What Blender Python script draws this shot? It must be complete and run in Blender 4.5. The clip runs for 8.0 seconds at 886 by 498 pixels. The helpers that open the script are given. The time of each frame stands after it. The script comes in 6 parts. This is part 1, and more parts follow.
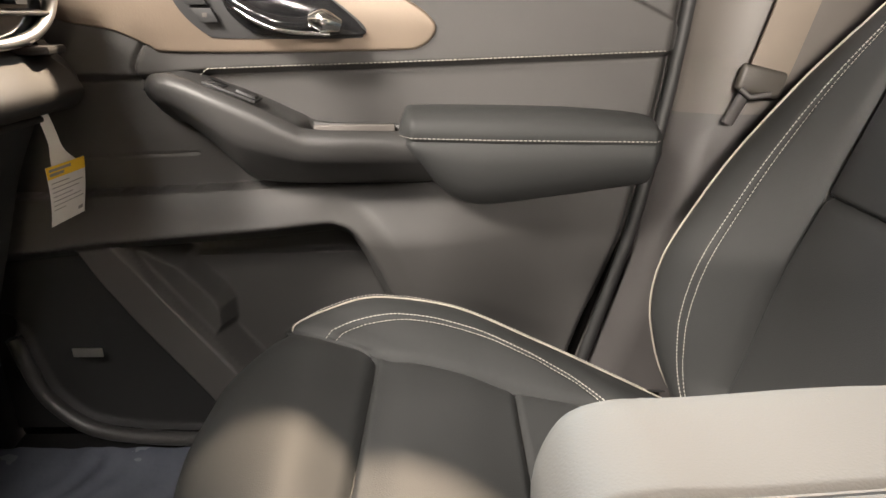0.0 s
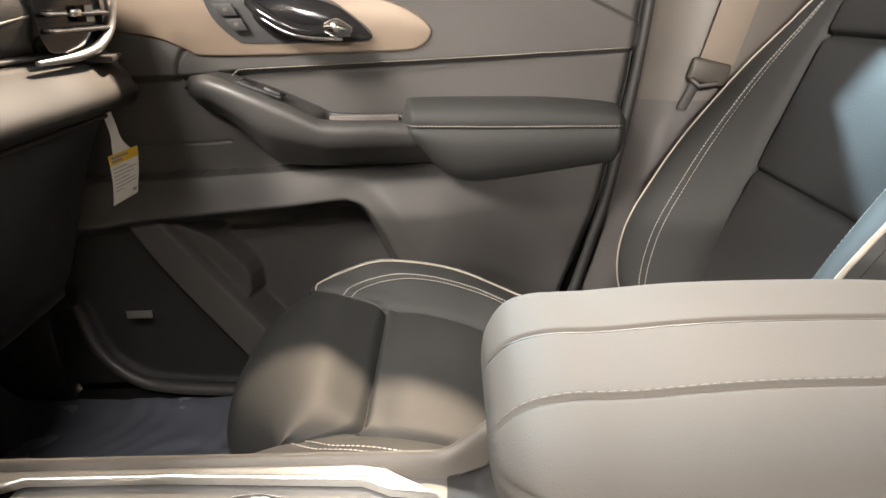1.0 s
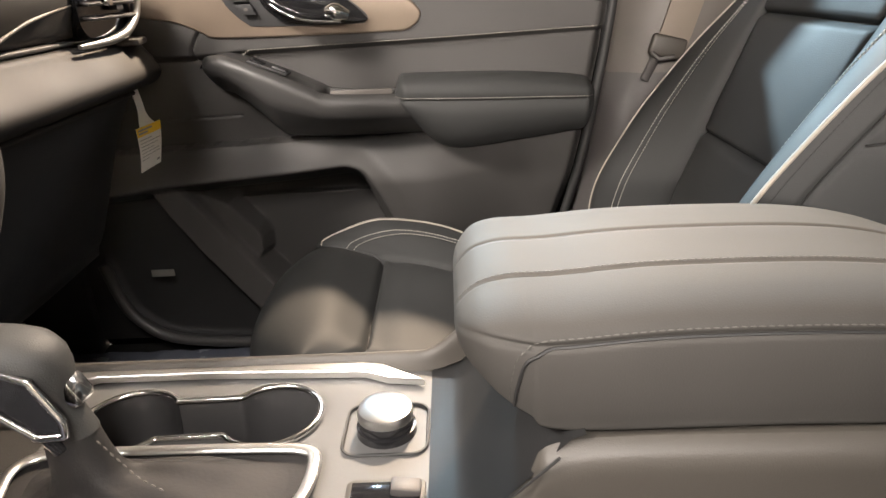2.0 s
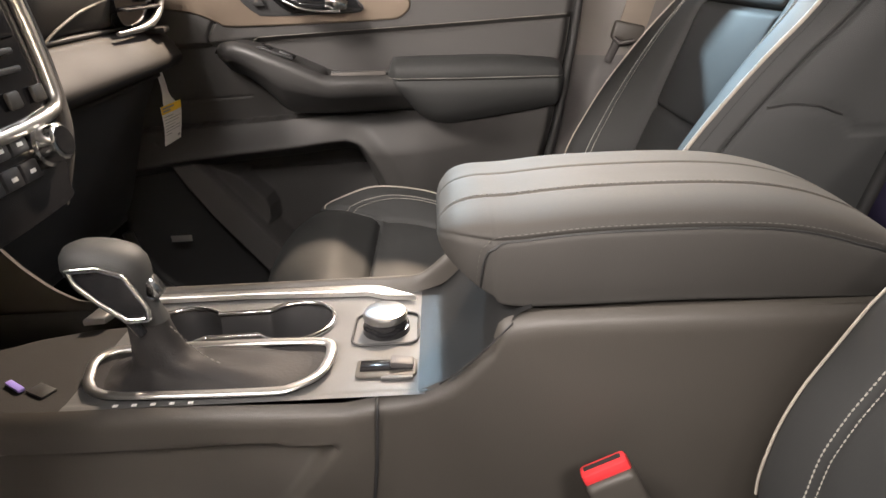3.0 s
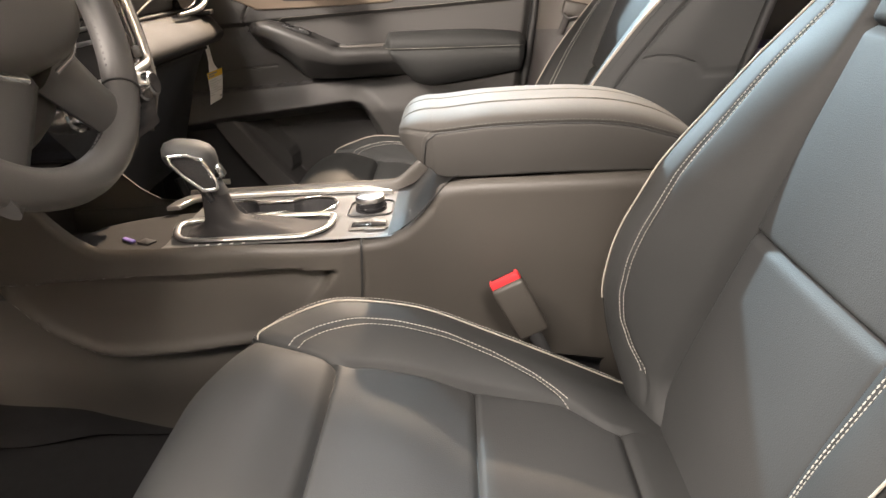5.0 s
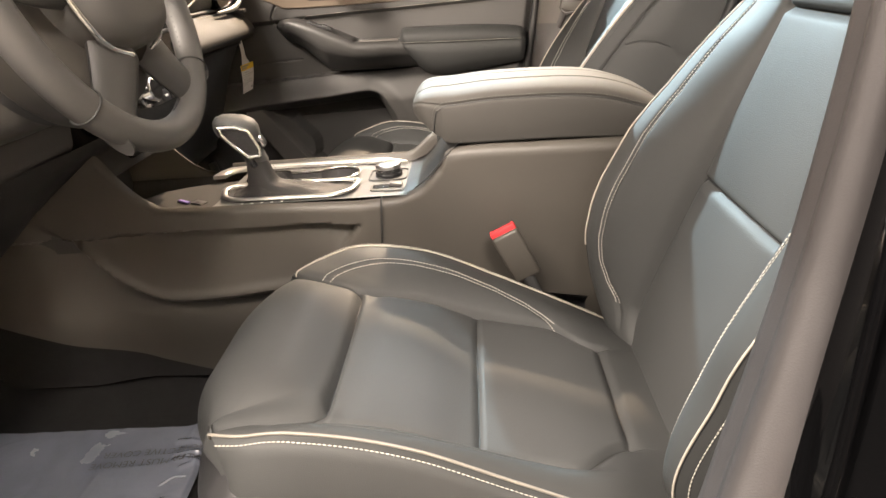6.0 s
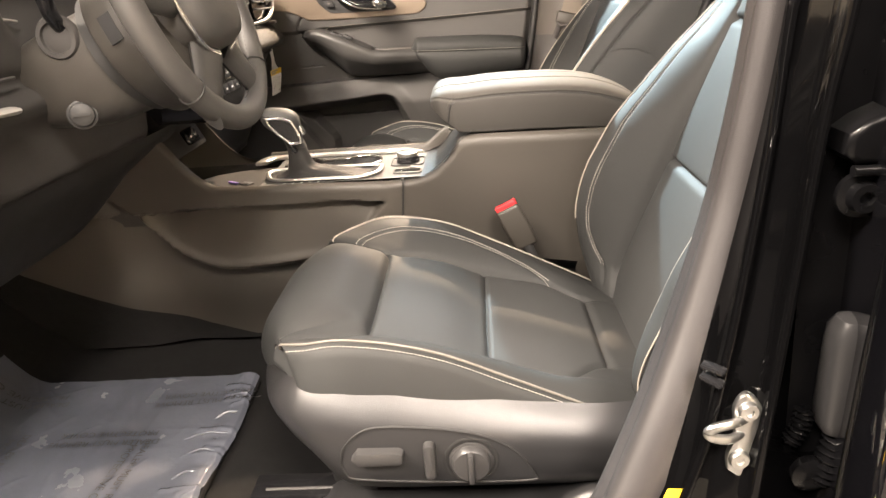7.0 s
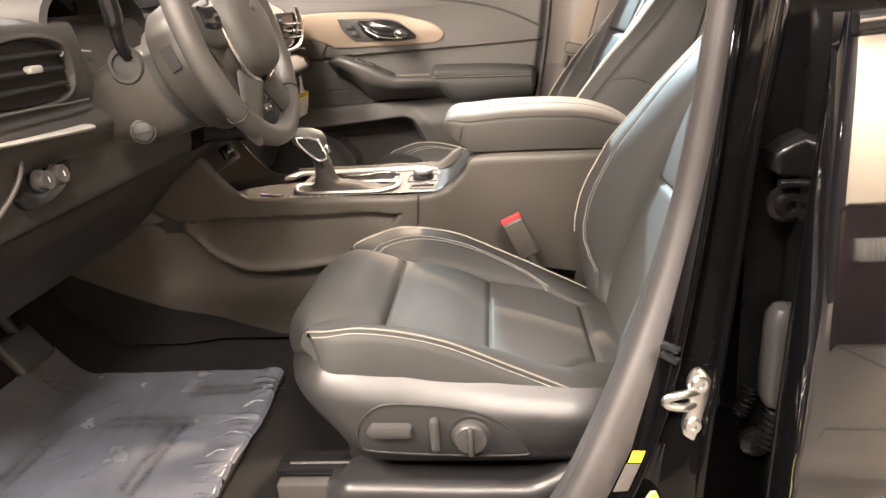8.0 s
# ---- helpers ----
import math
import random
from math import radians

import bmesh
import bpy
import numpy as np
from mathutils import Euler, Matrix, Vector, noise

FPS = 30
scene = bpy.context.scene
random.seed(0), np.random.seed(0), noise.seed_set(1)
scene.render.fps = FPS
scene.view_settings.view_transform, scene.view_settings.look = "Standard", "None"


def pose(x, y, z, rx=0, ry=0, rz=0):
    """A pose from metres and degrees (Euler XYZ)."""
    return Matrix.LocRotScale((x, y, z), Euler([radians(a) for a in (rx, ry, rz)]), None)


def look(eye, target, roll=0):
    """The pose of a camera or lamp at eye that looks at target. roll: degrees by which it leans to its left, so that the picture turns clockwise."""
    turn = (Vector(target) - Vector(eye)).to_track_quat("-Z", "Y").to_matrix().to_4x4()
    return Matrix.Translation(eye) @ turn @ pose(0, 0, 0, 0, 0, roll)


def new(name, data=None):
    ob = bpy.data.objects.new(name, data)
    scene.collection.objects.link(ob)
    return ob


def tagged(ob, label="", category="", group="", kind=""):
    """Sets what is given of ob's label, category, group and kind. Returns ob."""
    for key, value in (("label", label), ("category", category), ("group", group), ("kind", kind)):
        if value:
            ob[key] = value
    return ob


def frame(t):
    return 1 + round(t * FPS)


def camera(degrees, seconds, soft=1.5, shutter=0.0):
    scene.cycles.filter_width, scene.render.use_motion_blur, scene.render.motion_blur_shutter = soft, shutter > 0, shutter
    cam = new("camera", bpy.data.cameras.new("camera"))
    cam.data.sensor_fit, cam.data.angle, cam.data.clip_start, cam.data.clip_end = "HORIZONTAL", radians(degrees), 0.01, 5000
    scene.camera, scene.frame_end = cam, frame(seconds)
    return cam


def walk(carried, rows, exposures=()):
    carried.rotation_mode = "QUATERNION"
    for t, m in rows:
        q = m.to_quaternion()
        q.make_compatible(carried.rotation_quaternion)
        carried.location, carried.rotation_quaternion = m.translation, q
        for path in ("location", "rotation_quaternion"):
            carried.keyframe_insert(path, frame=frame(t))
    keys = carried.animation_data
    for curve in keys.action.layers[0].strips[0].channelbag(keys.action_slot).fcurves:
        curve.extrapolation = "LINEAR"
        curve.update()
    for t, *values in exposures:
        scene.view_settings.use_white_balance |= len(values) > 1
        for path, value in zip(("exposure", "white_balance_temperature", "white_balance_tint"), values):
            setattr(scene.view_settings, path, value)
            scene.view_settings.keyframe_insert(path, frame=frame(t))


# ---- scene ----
cam = camera(67.6, 8.0)
PATH = [
    (0, (0.006, -0.002, 0.673), (-0.01, 1.883, 0.005), -0.9),
    (0.5, (0.012, -0.081, 0.685), (-0.005, 1.798, 0.001), -1.2),
    (1, (0.021, -0.156, 0.704), (-0.018, 1.713, -0.006), -2.0),
    (1.5, (0.03, -0.226, 0.711), (-0.017, 1.631, -0.031), -2.6),
    (3, (0.044, -0.453, 0.721), (0.026, 1.385, -0.066), -3.1),
    (3.5, (0.046, -0.564, 0.722), (0.039, 1.271, -0.075), -3.0),
    (4, (0.064, -0.638, 0.722), (0.042, 1.192, -0.083), -3.1),
    (4.5, (0.1, -0.723, 0.723), (0.049, 1.105, -0.086), -3.5),
    (6, (0.136, -0.993, 0.718), (0.015, 0.838, -0.077), -4.8),
    (6.5, (0.13, -1.098, 0.714), (0.006, 0.739, -0.066), -4.7),
    (7, (0.119, -1.204, 0.727), (0.002, 0.643, -0.033), -4.5),
    (7.5, (0.109, -1.265, 0.735), (-0.038, 0.589, 0.0), -4.1),
    (8, (0.14, -1.331, 0.747), (-0.026, 0.537, 0.053), -4.0),
]
walk(cam, [(t, look(eye, target, roll)) for t, eye, target, roll in PATH], [(0, 1.76, 6300, 10), (1.5, 1.50, 6300, 11), (3, 1.14, 6200, 13), (4.5, 1.39, 6350, 13), (6, 1.76, 6750, 12), (8, 1.92, 6900, 14)])


# ---------------------------------------------------------------- light
def world_light():
    w = bpy.data.worlds.new("world")
    scene.world = w
    w.use_nodes = True
    bg = w.node_tree.nodes["Background"]
    bg.inputs[0].default_value = (0.9, 0.93, 1.0, 1)
    bg.inputs[1].default_value = 0.35


def area(name, eye, target, sx, sy, watts, color, spread=180):
    d = bpy.data.lights.new(name, "AREA")
    d.shape, d.size, d.size_y, d.energy, d.color = "RECTANGLE", sx, sy, watts, color
    d.spread = radians(spread)
    ob = new(name, d)
    ob.matrix_world = look(eye, target)
    return ob


def spot(name, eye, target, cone, blend, radius, watts, color):
    d = bpy.data.lights.new(name, "SPOT")
    d.spot_size, d.spot_blend, d.shadow_soft_size, d.energy, d.color = radians(cone), blend, radius, watts, color
    ob = new(name, d)
    ob.matrix_world = look(eye, target)
    return ob


TAN, WARM, SOFT, COOL = (1.0, 0.86, 0.72), (1.0, 0.90, 0.80), (1.0, 0.98, 0.96), (0.66, 0.90, 1.0)
world_light()
area("key_lamp", (0.7, 2.95, 3.2), (-0.05, 0.45, 0.35), 0.15, 0.15, 186, (1.0, 0.765, 0.535))
spot("cool_lamp", (-0.9, 4.3, 3.0), (0.54, 0.02, 0.80), 16.0, 0.45, 0.10, 980, COOL)
# unseen fill lights, added to brighten the flank, seats and dashboard
area("side_fill", (-2.2, -1.5, 3.4), (-0.1, 0.8, 0.6), 0.9, 0.9, 225, (1.0, 0.89, 0.77))
area("low_fill", (-0.95, -2.8, 3.3), (0.1, -0.1, 0.3), 1.2, 0.9, 72, WARM)
area("rear_fill", (0.9, -2.75, 3.05), (-0.1, 0.1, 0.3), 0.8, 0.8, 80, WARM)
# added spot that brightens the passenger door and pillar
spot("door_fill", (-0.9, -4.6, 2.05), (0.34, 0.88, 1.04), 15.0, 0.8, 0.35, 1340, (1.0, 0.88, 0.76))
# added light on the beige wall, for its reflection in the rear door
area("beige_wall_fill", (2.3, -4.1, 3.50), (2.5, -5.05, 1.3), 1.8, 0.7, 290, WARM, 90)
# unseen soft fill from above, added on the far side
for lx, ly, watts in ((-3.4, 3.6, 60), (0.6, 4.4, 80), (3.4, 3.6, 60)):
    area("ceiling_fill", (lx, ly, 3.52), (lx, ly, 0.0), 1.8, 1.2, watts, SOFT)


# ---------------------------------------------------------------- materials
def mat(name, color, rough=0.5, metal=0.0, bump=0.0, scale=400.0, vary=0.15, big=14.0, coat=0.0, spec=0.5, kind="noise", rvar=0.08, sheen=0.0, dist=0.0006):
    m = bpy.data.materials.new(name)
    m.use_nodes = True
    nt = m.node_tree
    b = nt.nodes["Principled BSDF"]
    b.inputs["Roughness"].default_value, b.inputs["Metallic"].default_value = rough, metal
    b.inputs["Coat Weight"].default_value, b.inputs["Specular IOR Level"].default_value = coat, spec
    b.inputs["Sheen Weight"].default_value = sheen
    tc = nt.nodes.new("ShaderNodeTexCoord")
    n1 = nt.nodes.new("ShaderNodeTexNoise")
    n1.inputs["Scale"].default_value, n1.inputs["Detail"].default_value = big, 5
    nt.links.new(tc.outputs["Object"], n1.inputs["Vector"])
    ramp = nt.nodes.new("ShaderNodeMapRange")
    ramp.inputs["To Min"].default_value, ramp.inputs["To Max"].default_value = 1 - vary, 1 + vary
    nt.links.new(n1.outputs[0], ramp.inputs["Value"])
    mul = nt.nodes.new("ShaderNodeVectorMath")
    mul.operation = "SCALE"
    mul.inputs[0].default_value = color
    nt.links.new(ramp.outputs[0], mul.inputs["Scale"])
    nt.links.new(mul.outputs[0], b.inputs["Base Color"])
    rr = nt.nodes.new("ShaderNodeMapRange")
    rr.inputs["To Min"].default_value, rr.inputs["To Max"].default_value = max(0.02, rough - rvar), min(1, rough + rvar)
    nt.links.new(n1.outputs[0], rr.inputs["Value"])
    nt.links.new(rr.outputs[0], b.inputs["Roughness"])
    if bump:
        if kind == "leather":
            t = nt.nodes.new("ShaderNodeTexVoronoi")
            t.feature = "DISTANCE_TO_EDGE"
            t.inputs["Scale"].default_value = scale
            out = t.outputs["Distance"]
        else:
            t = nt.nodes.new("ShaderNodeTexNoise")
            t.inputs["Scale"].default_value, t.inputs["Detail"].default_value = scale, 3
            out = t.outputs[0]
        nt.links.new(tc.outputs["Object"], t.inputs["Vector"])
        bp = nt.nodes.new("ShaderNodeBump")
        bp.inputs["Strength"].default_value, bp.inputs["Distance"].default_value = bump, dist
        nt.links.new(out, bp.inputs["Height"])
        nt.links.new(bp.outputs[0], b.inputs["Normal"])
    return m


LEATHER = mat("black_leather", (0.0335, 0.0345, 0.0342), 0.62, spec=0.30, bump=0.30, scale=520, kind="leather", vary=0.12)
INSERT = mat("black_leather_insert", (0.040, 0.0412, 0.0412), 0.62, spec=0.30, bump=0.4, scale=420, kind="leather", vary=0.12)
LID = mat("armrest_leather", (0.046, 0.0435, 0.040), 0.70, spec=0.22, bump=0.18, scale=520, kind="leather", vary=0.12)
PILLAR_TRIM = mat("pillar_seal_trim", (0.034, 0.0312, 0.0316), 0.42, bump=0.3, scale=700, vary=0.15)
LID_THREAD = mat("grey_thread", (0.070, 0.066, 0.060), 0.7)
DOOR_THREAD = mat("door_thread", (0.25, 0.237, 0.21), 0.7)
CUPGREY = mat("grey_cup_plastic", (0.125, 0.113, 0.103), 0.55, bump=0.3, scale=700, vary=0.1)
POCKET = mat("pocket_plastic", (0.042, 0.0408, 0.0395), 0.60, spec=0.3, bump=0.35, scale=800, vary=0.12)
LEATHER_SEW = mat("leather_seam", (0.012, 0.012, 0.012), 0.6)
RIM = mat("wheel_leather", (0.056, 0.054, 0.052), 0.50, spec=0.4, bump=0.35, scale=620, kind="leather", vary=0.12)
PIPE_DIM = mat("grey_piping", (0.17, 0.155, 0.133), 0.5, bump=0.2, scale=900)
BOOT = mat("shift_boot_leather", (0.020, 0.019, 0.019), 0.62, spec=0.2, bump=0.5, scale=300, vary=0.2)
PIPE = mat("pale_piping", (0.33, 0.30, 0.255), 0.5, bump=0.2, scale=900)
THREAD = mat("pale_thread", (0.36, 0.342, 0.305), 0.7)
PLASTIC = mat("charcoal_plastic", (0.050, 0.045, 0.0385), 0.50, bump=0.35, scale=900, vary=0.1)
DASH = mat("black_dash_plastic", (0.040, 0.0385, 0.0378), 0.56, spec=0.25, bump=0.4, scale=700, vary=0.15)
SWITCH = mat("grey_switch_plastic", (0.042, 0.041, 0.041), 0.36, bump=0.2, scale=900, vary=0.08)
PILLAR_GREY = mat("grey_pillar_plastic", (0.088, 0.079, 0.071), 0.55, bump=0.3, scale=700, vary=0.1)
SPEAKER = mat("black_speaker_mesh", (0.0165, 0.0168, 0.0175), 0.6, spec=0.3, bump=0.5, scale=1400, vary=0.15)
BIN = mat("dark_bin_rubber", (0.024, 0.0225, 0.0205), 0.7, spec=0.25, bump=0.4, scale=700, vary=0.15)
RISER = mat("dark_satin_riser", (0.017, 0.0172, 0.0175), 0.40, spec=0.3, bump=0.2, scale=900, vary=0.1)
COLUMN = mat("column_plastic", (0.036, 0.0332, 0.0295), 0.45, bump=0.35, scale=900, vary=0.1)
SHIELD = mat("seat_side_plastic", (0.023, 0.0228, 0.0238), 0.36, spec=0.5, bump=0.3, scale=900, vary=0.1)
DOORPLASTIC = mat("door_armrest_plastic", (0.038, 0.037, 0.036), 0.46, bump=0.35, scale=900, vary=0.1)
PLASTIC_LOW = mat("dark_plastic", (0.026, 0.0260, 0.0268), 0.55, bump=0.35, scale=800, vary=0.1)
DASHPAD = mat("dash_vinyl", (0.024, 0.0225, 0.0205), 0.62, spec=0.3, bump=0.3, scale=620, kind="leather", vary=0.1)
CAP = mat("brushed_dial_cap", (0.42, 0.42, 0.41), 0.30, metal=1.0, vary=0.06)
CEIL_DARK = mat("low_bounce_ceiling", (0.025, 0.025, 0.026), 0.8, vary=0.1, big=2)
PAD = mat("padded_vinyl", (0.053, 0.051, 0.049), 0.58, spec=0.35, bump=0.3, scale=620, kind="leather", vary=0.1)
BRONZE = mat("bronze_trim", (0.20, 0.158, 0.120), 0.42, metal=0.35, bump=0.25, scale=300, vary=0.12)
SILVER = mat("satin_silver", (0.62, 0.60, 0.56), 0.30, metal=0.9, vary=0.05)
SATIN = mat("satin_chrome", (0.72, 0.71, 0.69), 0.33, metal=1.0, vary=0.04, rvar=0.05)
CHROME = mat("chrome", (0.80, 0.80, 0.79), 0.16, metal=1.0, vary=0.04, rvar=0.03)
GLOSS = mat("gloss_black_plastic", (0.012, 0.012, 0.013), 0.12, vary=0.1, rvar=0.04)
PAINT = mat("black_car_paint", (0.0018, 0.0018, 0.0020), 0.06, spec=0.32, vary=0.1, rvar=0.02)
DOORPAINT = mat("polished_black_paint", (0.004, 0.004, 0.005), 0.04, coat=1.0, spec=0.6, vary=0.1, rvar=0.01)
JAMBPAINT = mat("satin_black_paint", (0.004, 0.004, 0.0045), 0.28, spec=0.22, vary=0.1, rvar=0.06)
# near-black colour standing in for the deep footwell's shade
SHADE_BLACK = mat("footwell_shade_black", (0.010, 0.010, 0.010), 0.95, bump=0.8, scale=300, vary=0.3)
RUBBER = mat("black_rubber", (0.018, 0.018, 0.018), 0.6, bump=0.2, scale=500)
SEAL = mat("grey_pillar_trim", (0.056, 0.052, 0.051), 0.5, bump=0.3, scale=700)
CARPET = mat("black_carpet", (0.011, 0.0108, 0.011), 0.95, spec=0.14, bump=1.0, scale=700, vary=0.4, big=60)
FILM = mat("grey_plastic_film", (0.097, 0.106, 0.130), 0.24, bump=0.7, scale=55, vary=0.3, big=9, rvar=0.12, coat=0.4, dist=0.0016)
KNEE = mat("black_knee_plastic", (0.016, 0.0158, 0.016), 0.6, spec=0.3, bump=0.4, scale=700, vary=0.15)
STRIPE = mat("satin_silver_paint", (0.40, 0.39, 0.37), 0.38, metal=0.25, vary=0.06)
INK = mat("black_ink", (0.01, 0.01, 0.011), 0.5)
RED = mat("red_button", (0.62, 0.035, 0.04), 0.4, vary=0.05)
PAPER = mat("white_card", (0.78, 0.77, 0.75), 0.6, vary=0.03)
YELLOW = mat("yellow_print", (0.80, 0.52, 0.02), 0.6, vary=0.03)
GREYTEXT = mat("grey_print", (0.25, 0.25, 0.25), 0.6)
STEEL = mat("zinc_steel", (0.50, 0.50, 0.49), 0.34, metal=1.0, bump=0.2, scale=200)
BEIGE = mat("beige_wall_paint", (0.60, 0.53, 0.43), 0.7, bump=0.1, scale=90, vary=0.05, big=1.5)
GREYFLOOR = mat("grey_showroom_tile", (0.27, 0.252, 0.230), 0.35, vary=0.12, big=2.0)
DARKWALL = mat("charcoal_wall", (0.014, 0.0135, 0.013), 0.7, vary=0.1, big=2)
BROWN = mat("dark_brown_wood", (0.050, 0.026, 0.020), 0.4, vary=0.3, big=6)
HEADLINER = mat("grey_headliner", (0.30, 0.29, 0.27), 0.9, bump=0.3, scale=500)
PLATE = mat("satin_grey_plate", (0.080, 0.080, 0.079), 0.45, metal=0.0, bump=0.2, scale=900)
BELT = mat("taupe_belt_webbing", (0.155, 0.130, 0.105), 0.75, bump=0.5, scale=900)
STRIP = mat("violet_satin_trim", (0.17, 0.155, 0.21), 0.5, vary=0.1)
PURPLE = mat("plum_leather", (0.055, 0.047, 0.105), 0.72, spec=0.3, bump=0.3, scale=520, kind="leather")
LAMP_BLUE = mat("violet_bin_insert", (0.25, 0.2, 0.55), 0.4)
LABEL_YG = mat("yellow_green_sticker", (0.62, 0.78, 0.05), 0.5)


# ---------------------------------------------------------------- mesh helpers
def spl(pts, n):
    """n points on a smooth curve through pts."""
    p = np.array(pts, float)
    q = np.vstack([2 * p[0] - p[1], p, 2 * p[-1] - p[-2]])
    t = np.linspace(0, len(p) - 1, n)
    k = np.minimum(t.astype(int), len(p) - 2)
    f = (t - k)[:, None]
    a, b, c, d = q[k], q[k + 1], q[k + 2], q[k + 3]
    return 0.5 * (2 * b + (c - a) * f + (2 * a - 5 * b + 4 * c - d) * f ** 2 + (3 * b - 3 * c + d - a) * f ** 3)


def even(pts, step):
    """Points at even steps along a polyline."""
    p = np.array(pts, float)
    d = np.r_[0, np.cumsum(np.linalg.norm(np.diff(p, axis=0), axis=1))]
    n = max(2, int(d[-1] / step) + 1)
    s = np.linspace(0, d[-1], n)
    return np.stack([np.interp(s, d, p[:, i]) for i in range(p.shape[1])], 1)


def sm(a, b, x):
    t = np.clip((x - a) / (b - a), 0, 1)
    return t * t * (3 - 2 * t)


def curve_at(pts, x):
    p = np.array(spl(pts, 12 * len(pts)))
    return np.interp(x, p[:, 0], p[:, 1])


def sdpoly(X, Z, poly):
    """Signed distance to a closed polygon, negative inside."""
    p = np.array(poly, float)
    d = np.full(X.shape, 1e9)
    inside = np.zeros(X.shape, bool)
    for (x0, z0), (x1, z1) in zip(p, np.roll(p, -1, 0)):
        ex, ez = x1 - x0, z1 - z0
        t = np.clip(((X - x0) * ex + (Z - z0) * ez) / (ex * ex + ez * ez + 1e-12), 0, 1)
        d = np.minimum(d, np.hypot(X - x0 - t * ex, Z - z0 - t * ez))
        cross = (z0 > Z) != (z1 > Z)
        inside ^= cross & (X < (x1 - x0) * (Z - z0) / ((z1 - z0) if abs(z1 - z0) > 1e-9 else 1e-9) + x0)
    return np.where(inside, -d, d)


def sdline(X, Z, pts):
    p = np.array(pts, float)
    d = np.full(np.shape(X), 1e9)
    for (x0, z0), (x1, z1) in zip(p[:-1], p[1:]):
        ex, ez = x1 - x0, z1 - z0
        t = np.clip(((X - x0) * ex + (Z - z0) * ez) / (ex * ex + ez * ez + 1e-12), 0, 1)
        d = np.minimum(d, np.hypot(X - x0 - t * ex, Z - z0 - t * ez))
    return d


def part(name, bm, material, parent=None, label="", sharp=0.7):
    if isinstance(bm, tuple):
        me = bpy.data.meshes.new(name)
        used = sorted({i for q in bm[1] for i in q})
        at = {i: k for k, i in enumerate(used)}
        me.from_pydata([tuple(bm[0][i]) for i in used], [], [[at[i] for i in q] for q in bm[1]])
    else:
        me = bpy.data.meshes.new(name)
        bmesh.ops.recalc_face_normals(bm, faces=bm.faces)
        bm.to_mesh(me)
        bm.free()
    me.polygons.foreach_set("use_smooth", [True] * len(me.polygons))
    me.set_sharp_from_angle(angle=sharp)
    me.materials.append(material)
    ob = new(name, me)
    if parent is not None:
        ob.parent = parent
        ob.matrix_parent_inverse = parent.matrix_basis.inverted()
    if label:
        ob["label"] = label
    return ob


def thing(name, at, label, category, group="", kind=""):
    ob = new(name)
    ob.empty_display_size = 0.05
    ob.matrix_basis = Matrix.Translation(at)
    return tagged(ob, label, category, group, kind)


def grid(P, closed=False):
    """A sheet from an array of points, rows by columns; closed joins the last column to the first."""
    nu, nv = P.shape[:2]
    i = np.arange(nu * nv).reshape(nu, nv)
    if closed:
        i = np.c_[i, i[:, 0]]
    f = np.stack([i[:-1, :-1], i[:-1, 1:], i[1:, 1:], i[1:, :-1]], -1).reshape(-1, 4)
    return P.reshape(-1, 3).tolist(), f.tolist()


def join(*pieces):
    V, F = [], []
    for v, f in pieces:
        n = len(V)
        V += [tuple(a) for a in v]
        F += [[k + n for k in q] for q in f]
    return V, F


def tube(pts, r, n=8, closed=False, flat=1.0, up=(0, 0, 1)):
    """A round bar along pts; r a number or one for each point; flat squeezes it along up."""
    p = np.array(pts, float)
    n = max(n, 12) if np.max(r) > .002 else n
    r = np.broadcast_to(np.array(r, float), (len(p),))
    if closed:
        tan = np.roll(p, -1, 0) - np.roll(p, 1, 0)
    else:
        tan = np.gradient(p, axis=0)
    tan /= np.linalg.norm(tan, axis=1)[:, None] + 1e-12
    u = np.array(up, float)
    a = np.cross(tan, u)
    a /= np.linalg.norm(a, axis=1)[:, None] + 1e-9
    b = np.cross(a, tan)
    th = np.linspace(0, 2 * np.pi, n, endpoint=False)
    P = p[:, None] + r[:, None, None] * (a[:, None] * np.cos(th)[None, :, None] + flat * b[:, None] * np.sin(th)[None, :, None])
    if closed:
        P = np.concatenate([P, P[:1]])
        return grid(P, True)
    v, f = grid(P, True)
    m = len(p)
    f.append(list(range(n))[::-1])
    f.append([(m - 1) * n + k for k in range(n)])
    return v, f


def loft(rings, caps=True):
    P = np.array(rings, float)
    v, f = grid(P, True)
    n, m = P.shape[1], P.shape[0]
    if caps:
        f.append(list(range(n))[::-1])
        f.append([(m - 1) * n + k for k in range(n)])
    return v, f


def box(c, s, bevel=0.0, rot=(0, 0, 0), seg=2):
    bm = bmesh.new()
    bmesh.ops.create_cube(bm, size=1, matrix=pose(*c, *rot) @ Matrix.Diagonal((*s, 1)))
    if bevel:
        bmesh.ops.bevel(bm, geom=bm.edges[:], offset=bevel, segments=seg, affect="EDGES", profile=0.5)
    return bm


def prism(ring, off, bevel=0.0, seg=2):
    """A flat outline of 3D points, made thick by off."""
    bm = bmesh.new()
    vs = [bm.verts.new(p) for p in ring]
    f = bm.faces.new(vs)
    g = bmesh.ops.extrude_face_region(bm, geom=[f])
    moved = [v for v in g["geom"] if isinstance(v, bmesh.types.BMVert)]
    bmesh.ops.translate(bm, verts=moved, vec=off)
    if bevel:
        top = [e for e in bm.edges if all(v in moved for v in e.verts)]
        bmesh.ops.bevel(bm, geom=top, offset=bevel, segments=seg, affect="EDGES", profile=0.5)
    return bm


